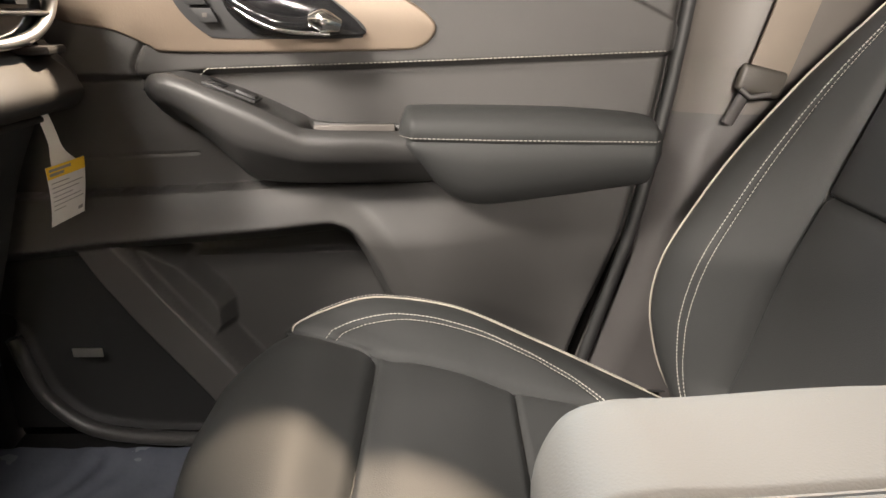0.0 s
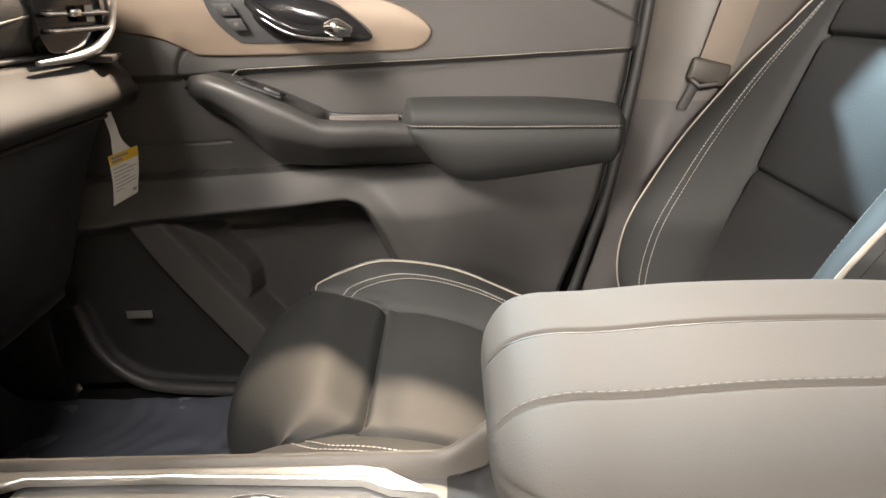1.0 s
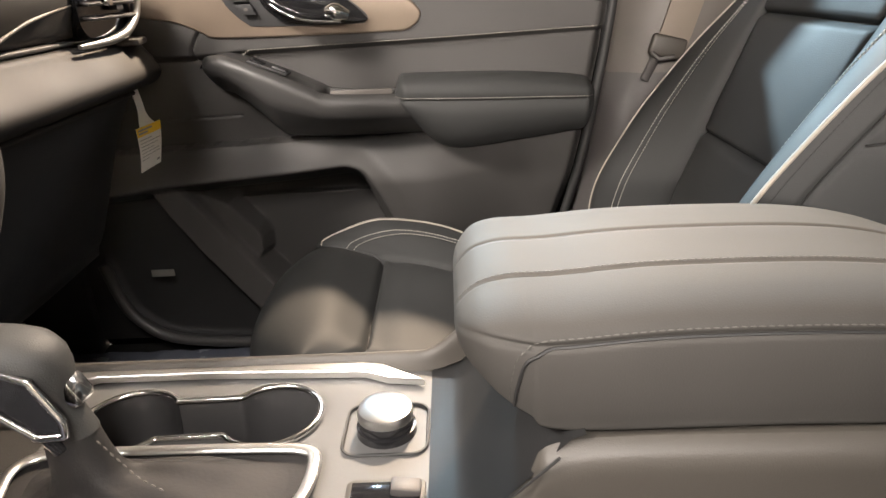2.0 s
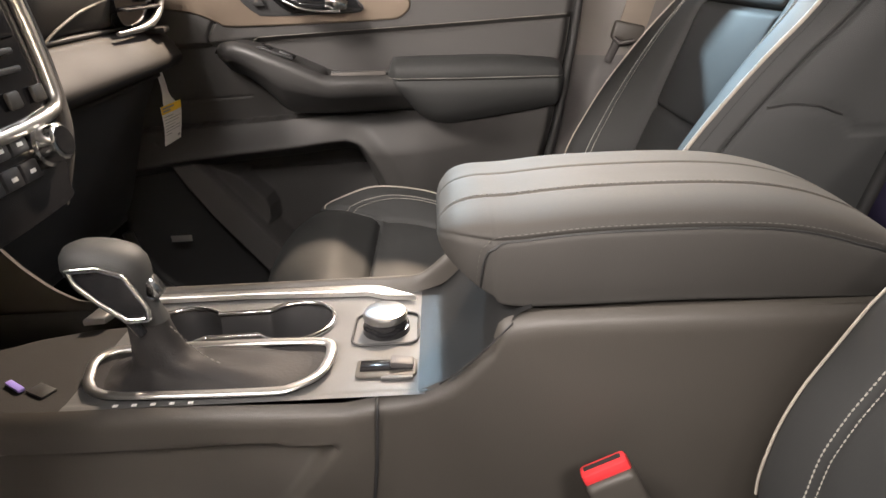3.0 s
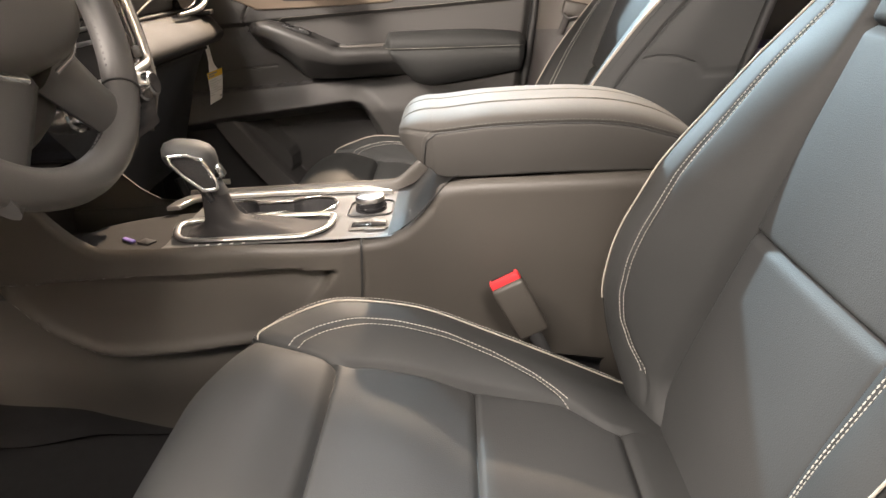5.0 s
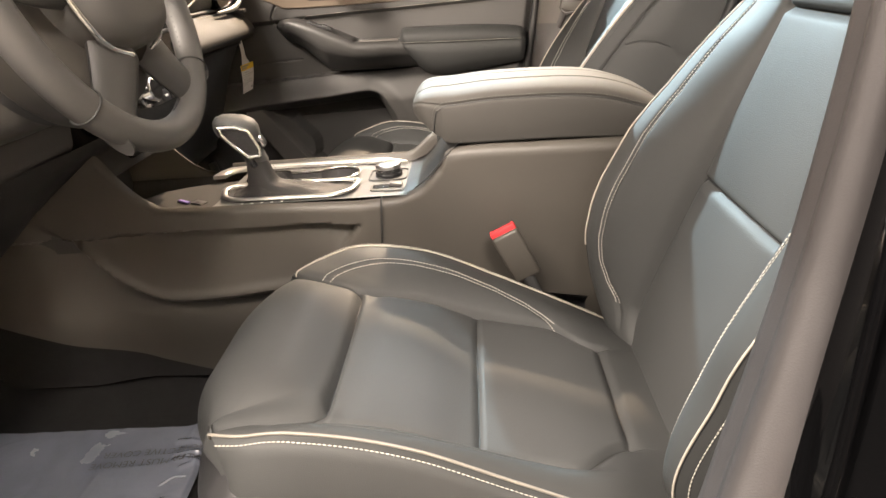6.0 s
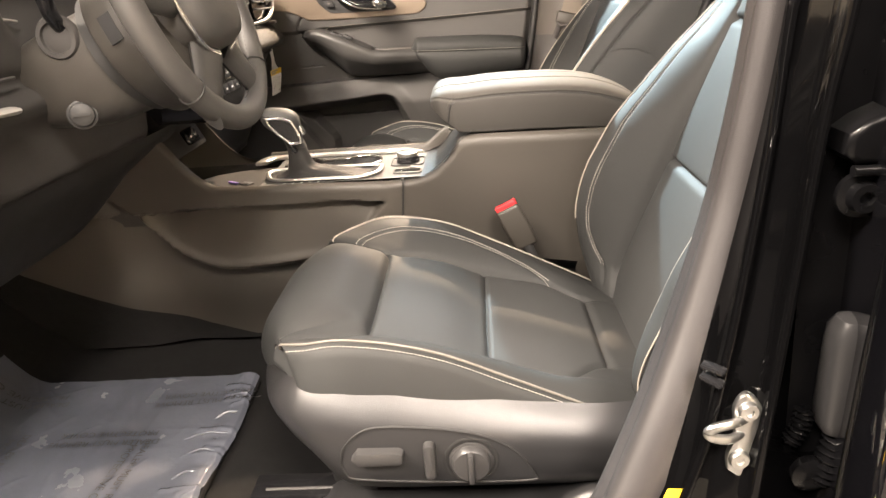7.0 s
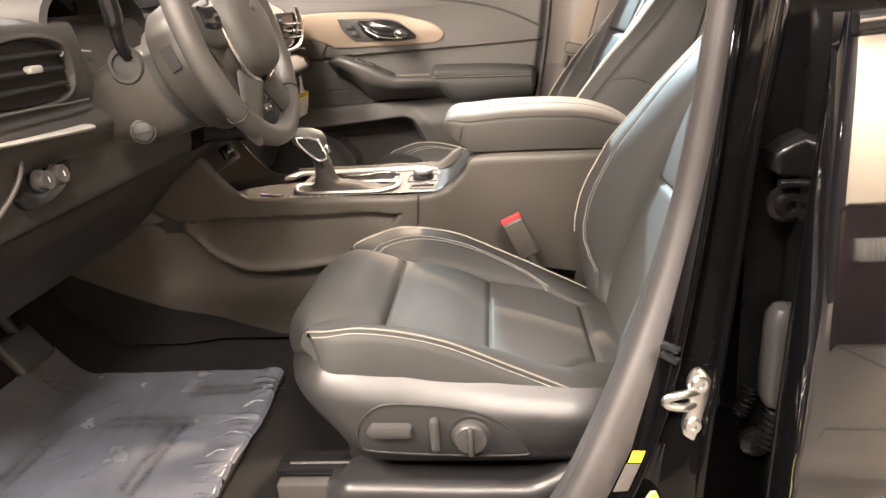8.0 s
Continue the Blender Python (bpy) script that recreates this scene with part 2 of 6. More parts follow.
def turned(profile, m, n=28):
    """A turned body: (radius, height) pairs about the z axis of the pose m."""
    th = np.linspace(0, 2 * np.pi, n, endpoint=False)
    P = np.array([[(r * math.cos(a), r * math.sin(a), h) for a in th] for r, h in profile])
    v, f = grid(P, True)
    f.append(list(range(n))[::-1])
    f.append([(len(profile) - 1) * n + k for k in range(n)])
    return [tuple(m @ Vector(p)) for p in v], f


def stitches(pts, nrm, long=0.0031, gap=0.0019, r=0.0007):
    """Single stitches, each a small rounded bar, along pts on a surface with normals nrm."""
    p = np.array(pts, float)
    d = np.r_[0, np.cumsum(np.linalg.norm(np.diff(p, axis=0), axis=1))]
    nrm = np.array(nrm, float)
    V, F = [], []
    s = 0.0
    while s + long < d[-1]:
        a, m, b = [np.array([np.interp(q, d, p[:, i]) for i in range(3)]) for q in (s, s + long / 2, s + long)]
        n = np.array([np.interp(s + long / 2, d, nrm[:, i]) for i in range(3)])
        n /= np.linalg.norm(n) + 1e-9
        t = (b - a) / (np.linalg.norm(b - a) + 1e-9)
        c = np.cross(n, t)
        k = len(V)
        for q, w in ((a - t * r * 0.6, 0.35), (a + t * r, 1), (b - t * r, 1), (b + t * r * 0.6, 0.35)):
            for cs, sn in ((1, 0), (0.5, 0.8), (-0.5, 0.8), (-1, 0), (0, -0.6)):
                V.append(tuple(q + r * w * (c * cs + n * sn)))
        for j in range(3):
            for i in range(5):
                F.append([k + 5 * j + i, k + 5 * j + (i + 1) % 5, k + 5 * j + 5 + (i + 1) % 5, k + 5 * j + 5 + i])
        F.append([k + i for i in range(5)][::-1])
        F.append([k + 15 + i for i in range(5)])
        s += long + gap
    return V, F


def rrect(x0, x1, y0, y1, r, n=6):
    """A rounded rectangle's outline."""
    out = []
    for cx, cy, a0 in ((x1 - r, y1 - r, 0), (x0 + r, y1 - r, 90), (x0 + r, y0 + r, 180), (x1 - r, y0 + r, 270)):
        for k in range(n + 1):
            a = radians(a0 + 90 * k / n)
            out.append((cx + r * math.cos(a), cy + r * math.sin(a)))
    return out


CY = 0.143   # the car's middle plane
ROOF = 1.20


# ---------------------------------------------------------------- showroom
def showroom():
    tagged(part("ground", box((0, 0, -0.53), (14, 14, 0.1)), GREYFLOOR), "grey polished showroom floor with tile joints", "floor", kind="structure")
    V, F = [], []
    for i in range(-5, 6):
        for c, s in (((i * 1.1 + .35, 0, -.4795), (.010, 12, .001)), ((0, i * 1.1 + .2, -.4795), (12, .010, .001))):
            k = len(V)
            V += [(c[0] + a * s[0] / 2, c[1] + b * s[1] / 2, c[2]) for a, b in ((-1, -1), (1, -1), (1, 1), (-1, 1))]
            F.append([k, k + 1, k + 2, k + 3])
    tagged(part("floor_joints", (V, F), RUBBER), "dark joints between the showroom floor tiles", "tile joints", kind="structure")
    for n, c, s in (("wall_west", (-6.05, 0, 1.4), (0.1, 12, 3.9)), ("wall_east", (6.05, 0, 1.4), (0.1, 12, 3.9)),
                    ("wall_north", (0, 6.05, 1.4), (12, 0.1, 3.9))):
        tagged(part(n, box(c, s), BEIGE), "plain beige painted showroom wall", "wall", kind="structure")
    tagged(part("wall_south", box((3.9, -5.05, 1.4), (4.2, 0.1, 3.9)), BEIGE), "plain beige painted showroom wall", "wall", kind="structure")
    tagged(part("wall_south_2", box((-2.1, -5.05, 1.4), (7.8, 0.1, 3.9)), DARKWALL), "plain charcoal showroom wall", "wall", kind="structure")
    # unseen ceiling, near black so that it adds little bounce or reflection
    tagged(part("ceiling", box((0, 0.5, 3.6), (12.2, 11.2, 0.1)), CEIL_DARK), "unseen showroom ceiling kept black to hold down reflections", "ceiling", kind="structure")


showroom()


# ---------------------------------------------------------------- car shell
def car_shell():
    X = np.linspace(-1.05, 1.75, 150)
    Y = np.linspace(-0.66, 0.97, 90)
    x, y = np.meshgrid(X, Y, indexing="ij")
    z = 0.0 + 0.34 * sm(-0.78, -1.05, x) - 0.012 + 0.02 * sm(-0.60, -0.66, y) + 0.012 * sm(0.93, 0.97, y)
    z = z + 0.004 * np.sin(37 * x + 11 * y) * np.sin(23 * y)
    tagged(part("carpet_floor", grid(np.stack([x, y, z], -1)), CARPET), "black carpeted car cabin floor", "car floor", kind="structure")
    tagged(part("car_roof", box((0.71, CY + 0.05, ROOF + 0.03), (2.18, 1.22, 0.05), 0.02), HEADLINER), "grey fabric headliner of the car roof", "car roof", kind="structure")
    # shade under the dashboard is put into the firewall's colour
    tagged(part("firewall", box((-1.08, CY, 0.39), (0.05, 1.62, 0.95)), SHADE_BLACK), "firewall coloured black to stand for the shade in the footwell", "firewall", kind="structure")
    tagged(part("footwell_side", box((-.90, .955, .42), (.34, .05, .86), .01), PLASTIC_LOW), "dark plastic kick panel beside the passenger footwell", "kick panel", kind="structure")
    # unseen block where the hinge pillar stands, added to shade the driver footwell
    tagged(part("footwell_light_block", box((-.97, -.655, .36), (.22, .09, .96), .02), PAINT), "unseen black block at the front of the doorway that shades the footwell", "car pillar", kind="structure")
    for y, s in ((.875, 1), (-.59, -1)):
        P = spl([(-1.02, y, .80), (-.70, y - .03 * s, .93), (-.36, y - .08 * s, 1.08), (-.08, y - .13 * s, 1.17)], 20)
        tagged(part("a_pillar", tube(P, .045, 12), HEADLINER), "grey trimmed windscreen pillar", "car pillar", kind="structure")
    tagged(part("rear_bulkhead", box((1.78, CY, 0.5), (0.05, 1.62, 1.3)), PLASTIC_LOW), "dark rear end of the cabin", "bulkhead", kind="structure")
    tagged(part("door_sill", box((0.0, -0.70, -0.03), (1.9, 0.13, 0.12), 0.02), PAINT), "black painted door sill under the open doorway", "sill", kind="structure")
    for y, n in ((-.74, "front_fender"), (1.03, "front_fender")):
        tagged(part(n, box((-1.62, y, .22), (1.62, .16, 1.05), .03), PAINT), "glossy black front fender of the car", "fender", kind="structure")
    tagged(part("engine_hood", box((-1.66, CY, .76), (1.5, 1.62, .05), .02), PAINT), "glossy black engine hood", "hood", kind="structure")
    dd = thing("driver_door", (-.80, -.78, .1), "black driver door standing wide open", "car door")
    part("door_panel", box((-1.02, -1.36, .36), (.10, 1.30, .98), .03, (0, 0, -20)), PLASTIC_LOW, dd)
    tagged(part("underbody", box((0.3, CY, -0.12), (2.9, 1.66, 0.12), 0.02), RUBBER), "black underside of the car body", "underbody", kind="structure")


car_shell()


# ---------------------------------------------------------------- front seats
CUSH_C = [(-.188, .180), (-.200, .190), (-.212, .208), (-.221, .238), (-.203, .28), (-.16, .310), (-.10, .316), (-.042, .287),
          (.005, .281), (.06, .266), (.12, .241), (.20, .222), (.28, .203), (.37, .185)]
CUSH_P = [(-.146, .185), (-.154, .196), (-.160, .212), (-.164, .232), (-.1665, .252), (-.166, .272), (-.160, .290), (-.150, .302),
          (-.115, .312), (-.05, .323), (.05, .305), (.15, .259), (.25, .208), (.36, .15)]
BACK_C = [(.325, .13), (.338, .18), (.356, .24), (.378, .30), (.402, .36), (.428, .425), (.458, .50), (.493, .585), (.52, .65), (.553, .73), (.58, .80)]
BACK_P = [(.36, .13), (.325, .18), (.300, .24), (.293, .30), (.308, .36), (.342, .425), (.388, .50), (.455, .585), (.515, .65), (.58, .73), (.63, .80)]


def ctl(pts, u):
    p = np.array(pts, float)
    q = np.vstack([2 * p[0] - p[1], p, 2 * p[-1] - p[-2]])
    u = np.clip(u, 0, len(p) - 1 - 1e-6)
    k = u.astype(int)
    f = (u - k)[..., None]
    a, b, c, d = q[k], q[k + 1], q[k + 2], q[k + 3]
    r = 0.5 * (2 * b + (c - a) * f + (2 * a - 5 * b + 4 * c - d) * f ** 2 + (3 * b - 3 * c + d - a) * f ** 3)
    return r[..., 0], r[..., 1]


def cush_seam(u):
    """Where the sewn seam runs on the bolster, between the insert (0) and the piping (1)."""
    return np.interp(u, [7.0, 7.5, 8.2, 9.5, 10.2, 10.7, 11.1, 11.35, 11.5], [.42, .50, .56, .57, .52, .43, .28, .12, .02])


def cush(u, v):
    """The cushion's skin: u from the front edge to the back, v across (1: the piping)."""
    a, s = np.abs(v), np.sign(v)
    xc, zc = ctl(CUSH_C, u)
    xp, zp = ctl(CUSH_P, u)
    hw = 0.125 - 0.04 * sm(11.2, 12.1, u)
    hp = np.interp(u, [0, 4, 7, 8, 9, 10], [.205, .195, .172, .196, .214, .220])
    y = np.where(a <= .5, a / .5 * hw, np.where(a <= 1, hw + (a - .5) / .5 * (hp - hw), hp + (.250 - .016 * sm(8.6, 6.5, u) - hp) * np.sin(np.clip((a - 1) / .3, 0, 1) * np.pi / 2)))
    q = np.clip((y - .05) / (hp - .05), 0, 1) ** 2.6
    late = sm(5.4, 7.0, u)
    bx = np.where(a > 1, 1, q * (1 - late) + sm(.114, hp, y) * late)
    t = np.clip((a - .5) / .5, 0, 1)
    g = sm(7.0, 7.5, u)
    zb = zc + (zp - zc) * (1 - (1 - t) ** 1.6) + .007 * np.sin(np.pi * t)
    zf = zc + (zp - zc) * (q * (1 - late) + sm(.09, hp, y) * late) + .002 * np.sin(np.pi * q) * sm(3, 5, u) * (1 - sm(6.4, 7, u))
    z = g * np.where(a <= .5, zc, zb) + (1 - g) * zf
    x = xc + (xp - xc) * bx + .060 * np.sin(np.clip((a - 1) / .4, 0, 1) * np.pi / 2) * sm(8.8, 5.5, u) + .028 * sm(5.2, 3.4, u) * sm(.06, .2, y)
    drop = np.clip(a - 1, 0, 1)
    z = z - 0.030 * (1 - np.cos(np.clip(drop / .3, 0, 1) * np.pi / 2)) - np.clip(drop - .1, 0, 1) * np.minimum(zp - .17, .11) / .4
    # pillows and sewn creases
    ins = (a < .5) & (u > 7)
    w = np.clip(1 - (a / .5) ** 4, 0, 1)
    z = z + np.where(ins, .005 * w * np.abs(np.sin(np.pi * np.interp(u, [7, 10, 12.1, 13], [0, 1, 2, 2.5]))) ** .5, 0)
    gin = sm(7.0, 7.2, u) * (1 - sm(12.1, 12.3, u))
    z = z - .007 * gin * np.exp(-((y - hw) / .0045) ** 2)
    z = z - .010 * np.exp(-((u - 7.0) * .055 / .0042) ** 2) * (a < 1.02)
    z = z - .006 * np.exp(-((u - 10.0) * .065 / .0032) ** 2) * (a < .5)
    z = z - .006 * np.exp(-((u - 12.1) * .08 / .0045) ** 2) * (a < .5)
    sl = cush_seam(u)
    dl = (t - sl) * (hp - hw)
    z = z - .0035 * sm(7.0, 7.3, u) * (1 - sm(11.4, 11.55, u)) * np.exp(-(dl / .0028) ** 2) * (a > .5)
    return np.stack([x, y * s, z], -1)


def back_seam(u, v):
    if WIDE[0]:
        far = np.interp(u, [1.7, 2.0, 2.3, 2.7, 3.3, 4, 6, 8, 10], [.20, .27, .42, .55, .62, .64, .63, .60, .56])
        near = np.interp(u, [1.2, 1.6, 2.2, 3], [.36, .40, .44, .46])
        return np.where(v > 0, far, near)
    return np.interp(u, [1.2, 1.6, 2.2, 3, 4, 6, 8, 10], [.36, .40, .44, .46, .46, .46, .46, .46])


SEAMS = [5.07, 7.8]   # the backrest's two cross seams
WIDE = [True]         # the driver's backrest has a wider bolster beside the console


def back(u, v):
    """The backrest's skin: u upwards, v round it (1: the piping, 1.7: the rear edge, 2.2: the rear middle)."""
    a, s = np.abs(v), np.sign(v)
    xc, zc = ctl(BACK_C, u)
    xp, zp = ctl(BACK_P, u)
    hw = 0.128 - 0.03 * sm(2.0, 0.8, u) + .012 * sm(5, 9, u)
    hp = 0.222 - 0.012 * sm(1.5, 0, u) - .03 * sm(7.5, 10, u)
    y = np.where(a <= .5, a / .5 * hw, np.where(a <= 1, hw + (a - .5) / .5 * (hp - hw), hp + .028 * np.sin(np.clip((a - 1) / .4, 0, 1) * np.pi / 2)))
    t = np.clip((a - .5) / .5, 0, 1)
    x = np.where(a <= .5, xc, xc + (xp - xc) * (1 - (1 - t) ** 1.5) - .012 * np.sin(np.pi * t) * (1 - .6 * sm(6.5, 9, u)))
    z = zc + (zp - zc) * t
    xb = .452 + .304 * z + .02
    q = np.clip((a - 1) / .7, 0, 1)
    x = np.where(a > 1, xp + (xb - xp) * q, x)
    r = np.clip((a - 1.7) / .5, 0, 1)
    y = np.where(a > 1.7, y * (1 - r), y)
    x = np.where(a > 1.7, xb + .02 * np.sin(np.pi / 2 * r), x)
    w = np.clip(1 - (a / .5) ** 4, 0, 1)
    x = x - np.where(a < .5, .006 * w * np.abs(np.sin(np.pi * np.interp(u, [1, *SEAMS, 10], [.1, 1, 2, 2.9]))) ** .5, 0)
    x = x + .008 * np.exp(-((y - hw) / .0048) ** 2) * (a < 1) * sm(1.0, 1.6, u)
    x = x + .009 * np.exp(-((u - SEAMS[0]) * .07 / .0036) ** 2) * (a < .5)
    x = x + .010 * np.exp(-((u - SEAMS[1]) * .075 / .0046) ** 2) * (a < .52)
    dl = (t - back_seam(u, v)) * (hp - hw)
    x = x + .0035 * np.exp(-(dl / .003) ** 2) * (a > .5) * (a < 1) * sm(1.2, 1.6, u)
    inn = np.where((a > 1) & (a < 1.7), -.0035 * np.exp(-((x - xp - .040) / .0035) ** 2), 0)
    pc = np.interp(x - xp, [.04, .07, .10, .14, .17], [.536, .542, .54, .528, .508])
    inn = inn - np.where((a > 1) & (a < 1.7) & (x - xp > .045), .003 * np.exp(-((z - pc) / .003) ** 2), 0)
    y = y + inn
    tip = sm(9.2, 10, u)
    y, z = y * (1 - .25 * tip), z - .02 * tip * (np.abs(v) / 2.2)
    return np.stack([x, y * s, z], -1)


def on(fn, u, v, lift):
    """Points and normals on a skin."""
    u, v = np.asarray(u, float), np.asarray(v, float)
    p = fn(u, v)
    n = np.cross(fn(u + .01, v) - fn(u - .01, v), fn(u, v + .004) - fn(u, v - .004))
    n /= np.linalg.norm(n, axis=-1)[:, None] + 1e-12
    return p, n, lift


def front_seat(name, yc, side, dx, dz, label, near=1.0):
    """side: +1 where the car's middle lies towards +y."""
    root = thing(name, (dx + 0.05, yc, 0.02), label, "car seat", "front seats")

    def put(P):
        P = np.array(P, float)
        return P * np.array([1, side, 1]) + np.array([dx, yc, dz])

    def cu(u, v):
        p = cush(u, v)
        y = p[..., 1]
        if near > 1:
            p[..., 0] += .075 * sm(.0, .26, y) * sm(7.3, 4.5, u)
            p[..., 1] = np.where(y > 0, y * near, y)
        else:
            w = np.clip(-y / .222, 0, 1) ** 2 * np.clip(np.sin(np.pi * np.clip((u - 7) / 6, 0, 1)), 0, 1)
            k = sm(6.6, 7.2, u)
            far = -np.interp(-y, [0, .085, .125, .20, .222, .25], [0, .122, .172, .214, .224, .25])
            p[..., 1] = np.where(y < 0, y * (1 - k) + far * k, y)
            p[..., 2] -= np.where(y < 0, .009 * w, 0)
        return p

    def bk(u, v):
        p = back(u, v)
        if near > 1:
            p[..., 0] += .018 * sm(.42, .24, p[..., 2])
        else:
            p[..., 0] += .042 * sm(.125, .225, -p[..., 1]) * sm(.20, .34, p[..., 2])
            y, z = p[..., 1], p[..., 2]
            p[..., 0] += np.interp(z, [.2, .27, .33, .40, .47, .53, .62], [.004, .010, .008, .0, -.002, .006, .010]) * sm(.12, .2, y)
            p[..., 1] = y + .038 * sm(.128, .222, y) * sm(.15, .29, z)
        return p

    def skin(nm, fn, us, vs, m, lab=""):
        U, V = np.meshgrid(us, vs, indexing="ij")
        v, f = grid(put(fn(U, V)))
        if side > 0:
            f = [q[::-1] for q in f]
        return part(nm, (v, f), m, root, lab, sharp=1.2)

    def lines(fn, u, v, up):
        p, n, _ = on(fn, u, v, 0)
        flip = np.sign((n @ np.array(up)).mean()) or 1
        return p, n * flip

    du = lambda a, b, n: np.linspace(a, b, n)
    edge = np.r_[np.linspace(.5, 1, 40), np.linspace(1.01, 1.5, 22)]
    skin("front_panel", cu, du(0, 7, 90), np.r_[-edge[::-1], np.linspace(-.49, .49, 50), edge], LEATHER, "smooth black leather thigh bolster")
    skin("insert_panel", cu, du(7, 10, 56), np.linspace(-.5, .5, 61), INSERT)
    skin("insert_panel", cu, du(10, 12.1, 50), np.linspace(-.5, .5, 61), INSERT)
    skin("rear_panel", cu, du(12.1, 13, 12), np.linspace(-.5, .5, 31), LEATHER)
    for k in (1, -1):
        skin("side_bolster", cu, du(7, 13, 130), k * edge[::k], LEATHER, "raised black leather side bolster with double stitching")
    bedge = np.linspace(.5, 1, 44)
    skin("back_insert", bk, du(.2, SEAMS[0], 76), np.linspace(-.5, .5, 61), INSERT)
    skin("back_insert", bk, du(SEAMS[0], SEAMS[1], 56), np.linspace(-.5, .5, 61), INSERT)
    skin("back_upper", bk, du(SEAMS[1], 10, 36), np.linspace(-.5, .5, 41), LEATHER)
    for k in (1, -1):
        skin("back_bolster", bk, du(0, 10, 170), k * bedge[::k], LEATHER, "black leather backrest bolster with double stitching")
        skin("back_side", bk, du(0, 10, 150), k * np.linspace(1, 1.7, 70)[::k], LEATHER)
        skin("back_shell", bk, du(0, 10, 40), k * np.linspace(1.7, 2.2, 16)[::k], PLASTIC)
    U, V = np.meshgrid([10.0], np.linspace(-2.2, 2.2, 90), indexing="ij")
    ring = put(bk(U, V))[0]
    mid = ring.mean(0) + np.array([0, 0, .012])
    part("back_top", loft([ring, mid + (ring - mid) * .75 + np.array([0, 0, .010]), mid + (ring - mid) * .05 + np.array([0, 0, .012])]), LEATHER, root)
    # piping and thread
    for k in (1, -1):
        u = du(7.05, 13, 90)
        p, n = lines(cu, u, k * np.full(90, 1.0), (0, 0, 1))
        part("piping", tube(put(p + n * .0012), .0017 if k * (near - 1.1) > 0 else .0012, 10), PIPE_DIM if near == 1 and k < 0 else PIPE, root, "pale piping")
        low = 2.75 if near == 1 and k > 0 else .6
        if low > 1:
            p, n = lines(bk, du(.6, low, 30), np.full(30, 1.0), (-1, 0, 0))
            part("seam", tube(put(p + n * .0004), .0014, 6, up=(0, 1, 0)), LEATHER_SEW, root)
        u = du(low, 10, 120)
        p, n = lines(bk, u, k * np.full(120, 1.0), (-1, 0, 0))
        part("piping", tube(put(p - np.array([.002, 0, 0])), .0026 if near > 1 and k > 0 else .0013, 10, up=(0, 1, 0)), PIPE, root, "pale piping")
        pieces = []
        for o in (-.045, .045):
            u = du(7.15, 11.45, 260)
            p, n = lines(cu, u, k * (.5 + .5 * (cush_seam(u) + o)), (0, 0, 1))
            pieces.append(stitches(put(p + n * .0004), n * np.array([1, side, 1])))
        if near > 1 or k > 0:
            part("stitching", join(*pieces), THREAD, root, "double row of pale thread")
        pieces = []
        for o in (-.036, .036):
            u = du(1.9 if near == 1 and k > 0 else 1.3, 10, 420)
            p, n = lines(bk, u, k * (.5 + .5 * (back_seam(u, np.full(420, k)) + o * (.75 if near == 1 and k > 0 else 1))), (-1, 0, 0))
            pieces.append(stitches(put(p + n * .0004), n * np.array([1, side, 1])))
        part("stitching", join(*pieces), THREAD, root, "double row of pale thread")
        u = du(.8, 9.8, 300)
        p, n = lines(bk, u, k * np.full(300, 1.035), (0, k, 0))
        part("stitching", stitches(put(p + n * .0006), n * np.array([1, side, 1])), LEATHER_SEW if near > 1 else THREAD, root)
        u = du(7.2, 12.6, 260)
        p, n = lines(cu, u, k * np.full(260, 1.075), (0, k, .3))
        part("stitching", stitches(put(p + n * .0006), n * np.array([1, side, 1])), THREAD, root)
        p = bk(du(.3, 9.9, 60), k * np.full(60, 1.69))
        part("back_edge", tube(put(p), .0085, 10, up=(0, 1, 0)), RUBBER, root, "dark edge of the backrest shell")
        u = du(.8, 9.8, 120)
        xp, zp = ctl(BACK_P, u)
        aa = 1 + .7 * .040 / (.472 + .304 * zp - xp)
        p, n = lines(bk, u, k * aa, (0, k, 0))
        part("seam", tube(put(p + n * .0012), .0013, 6, up=(0, 1, 0)), LEATHER_SEW, root)
        q = []
        for d in np.linspace(.048, .138, 40):
            zc = np.interp(d, [.04, .07, .10, .14, .17], [.536, .542, .54, .528, .508])
            uu = np.interp(zc, [b for a, b in BACK_P], np.arange(11))
            x0, z0 = ctl(BACK_P, np.array([uu]))
            q.append((uu, k * (1 + .7 * d / (.472 + .304 * z0[0] - x0[0]))))
        q = np.array(q)
        p, n = lines(bk, q[:, 0], q[:, 1], (0, k, 0))
        part("seam", tube(put(p + n * .0020), .0014, 6, up=(0, 1, 0)), LEATHER_SEW, root)
    for nm, fn, u, v in [("cross", cu, np.full(70, q), np.linspace(-e, e, 70)) for q, e in ((7.0, .84), (10.0, .5), (12.1, .5))] + [("side", cu, du(7, 12.1, 80), np.full(80, e)) for e in (-.5, .5)] \
            + [("cross", bk, np.full(60, q), np.linspace(-.5, .5, 60)) for q in SEAMS] + [("side", bk, du(.9, 10, 110), np.full(110, e)) for e in (-.5, .5)]:
        p, n = lines(fn, u, v, (-.3, 0, 1) if fn is cu else (-1, 0, .2))
        part("seam", tube(put(p + n * .0002), .0010, 6, up=(0, 1, 0) if nm == "side" else (0, 0, 1)), LEATHER_SEW, root)
    # front corner seam under the thigh bolster
    for k in (1, -1):
        u = np.interp(du(0, 1, 60), [0, 1], [7.0, 4.2])
        v = k * np.interp(du(0, 1, 60), [0, .25, 1], [1.0, 1.02, .72])
        p, n = lines(cu, u, v, (-.3, k, .4))
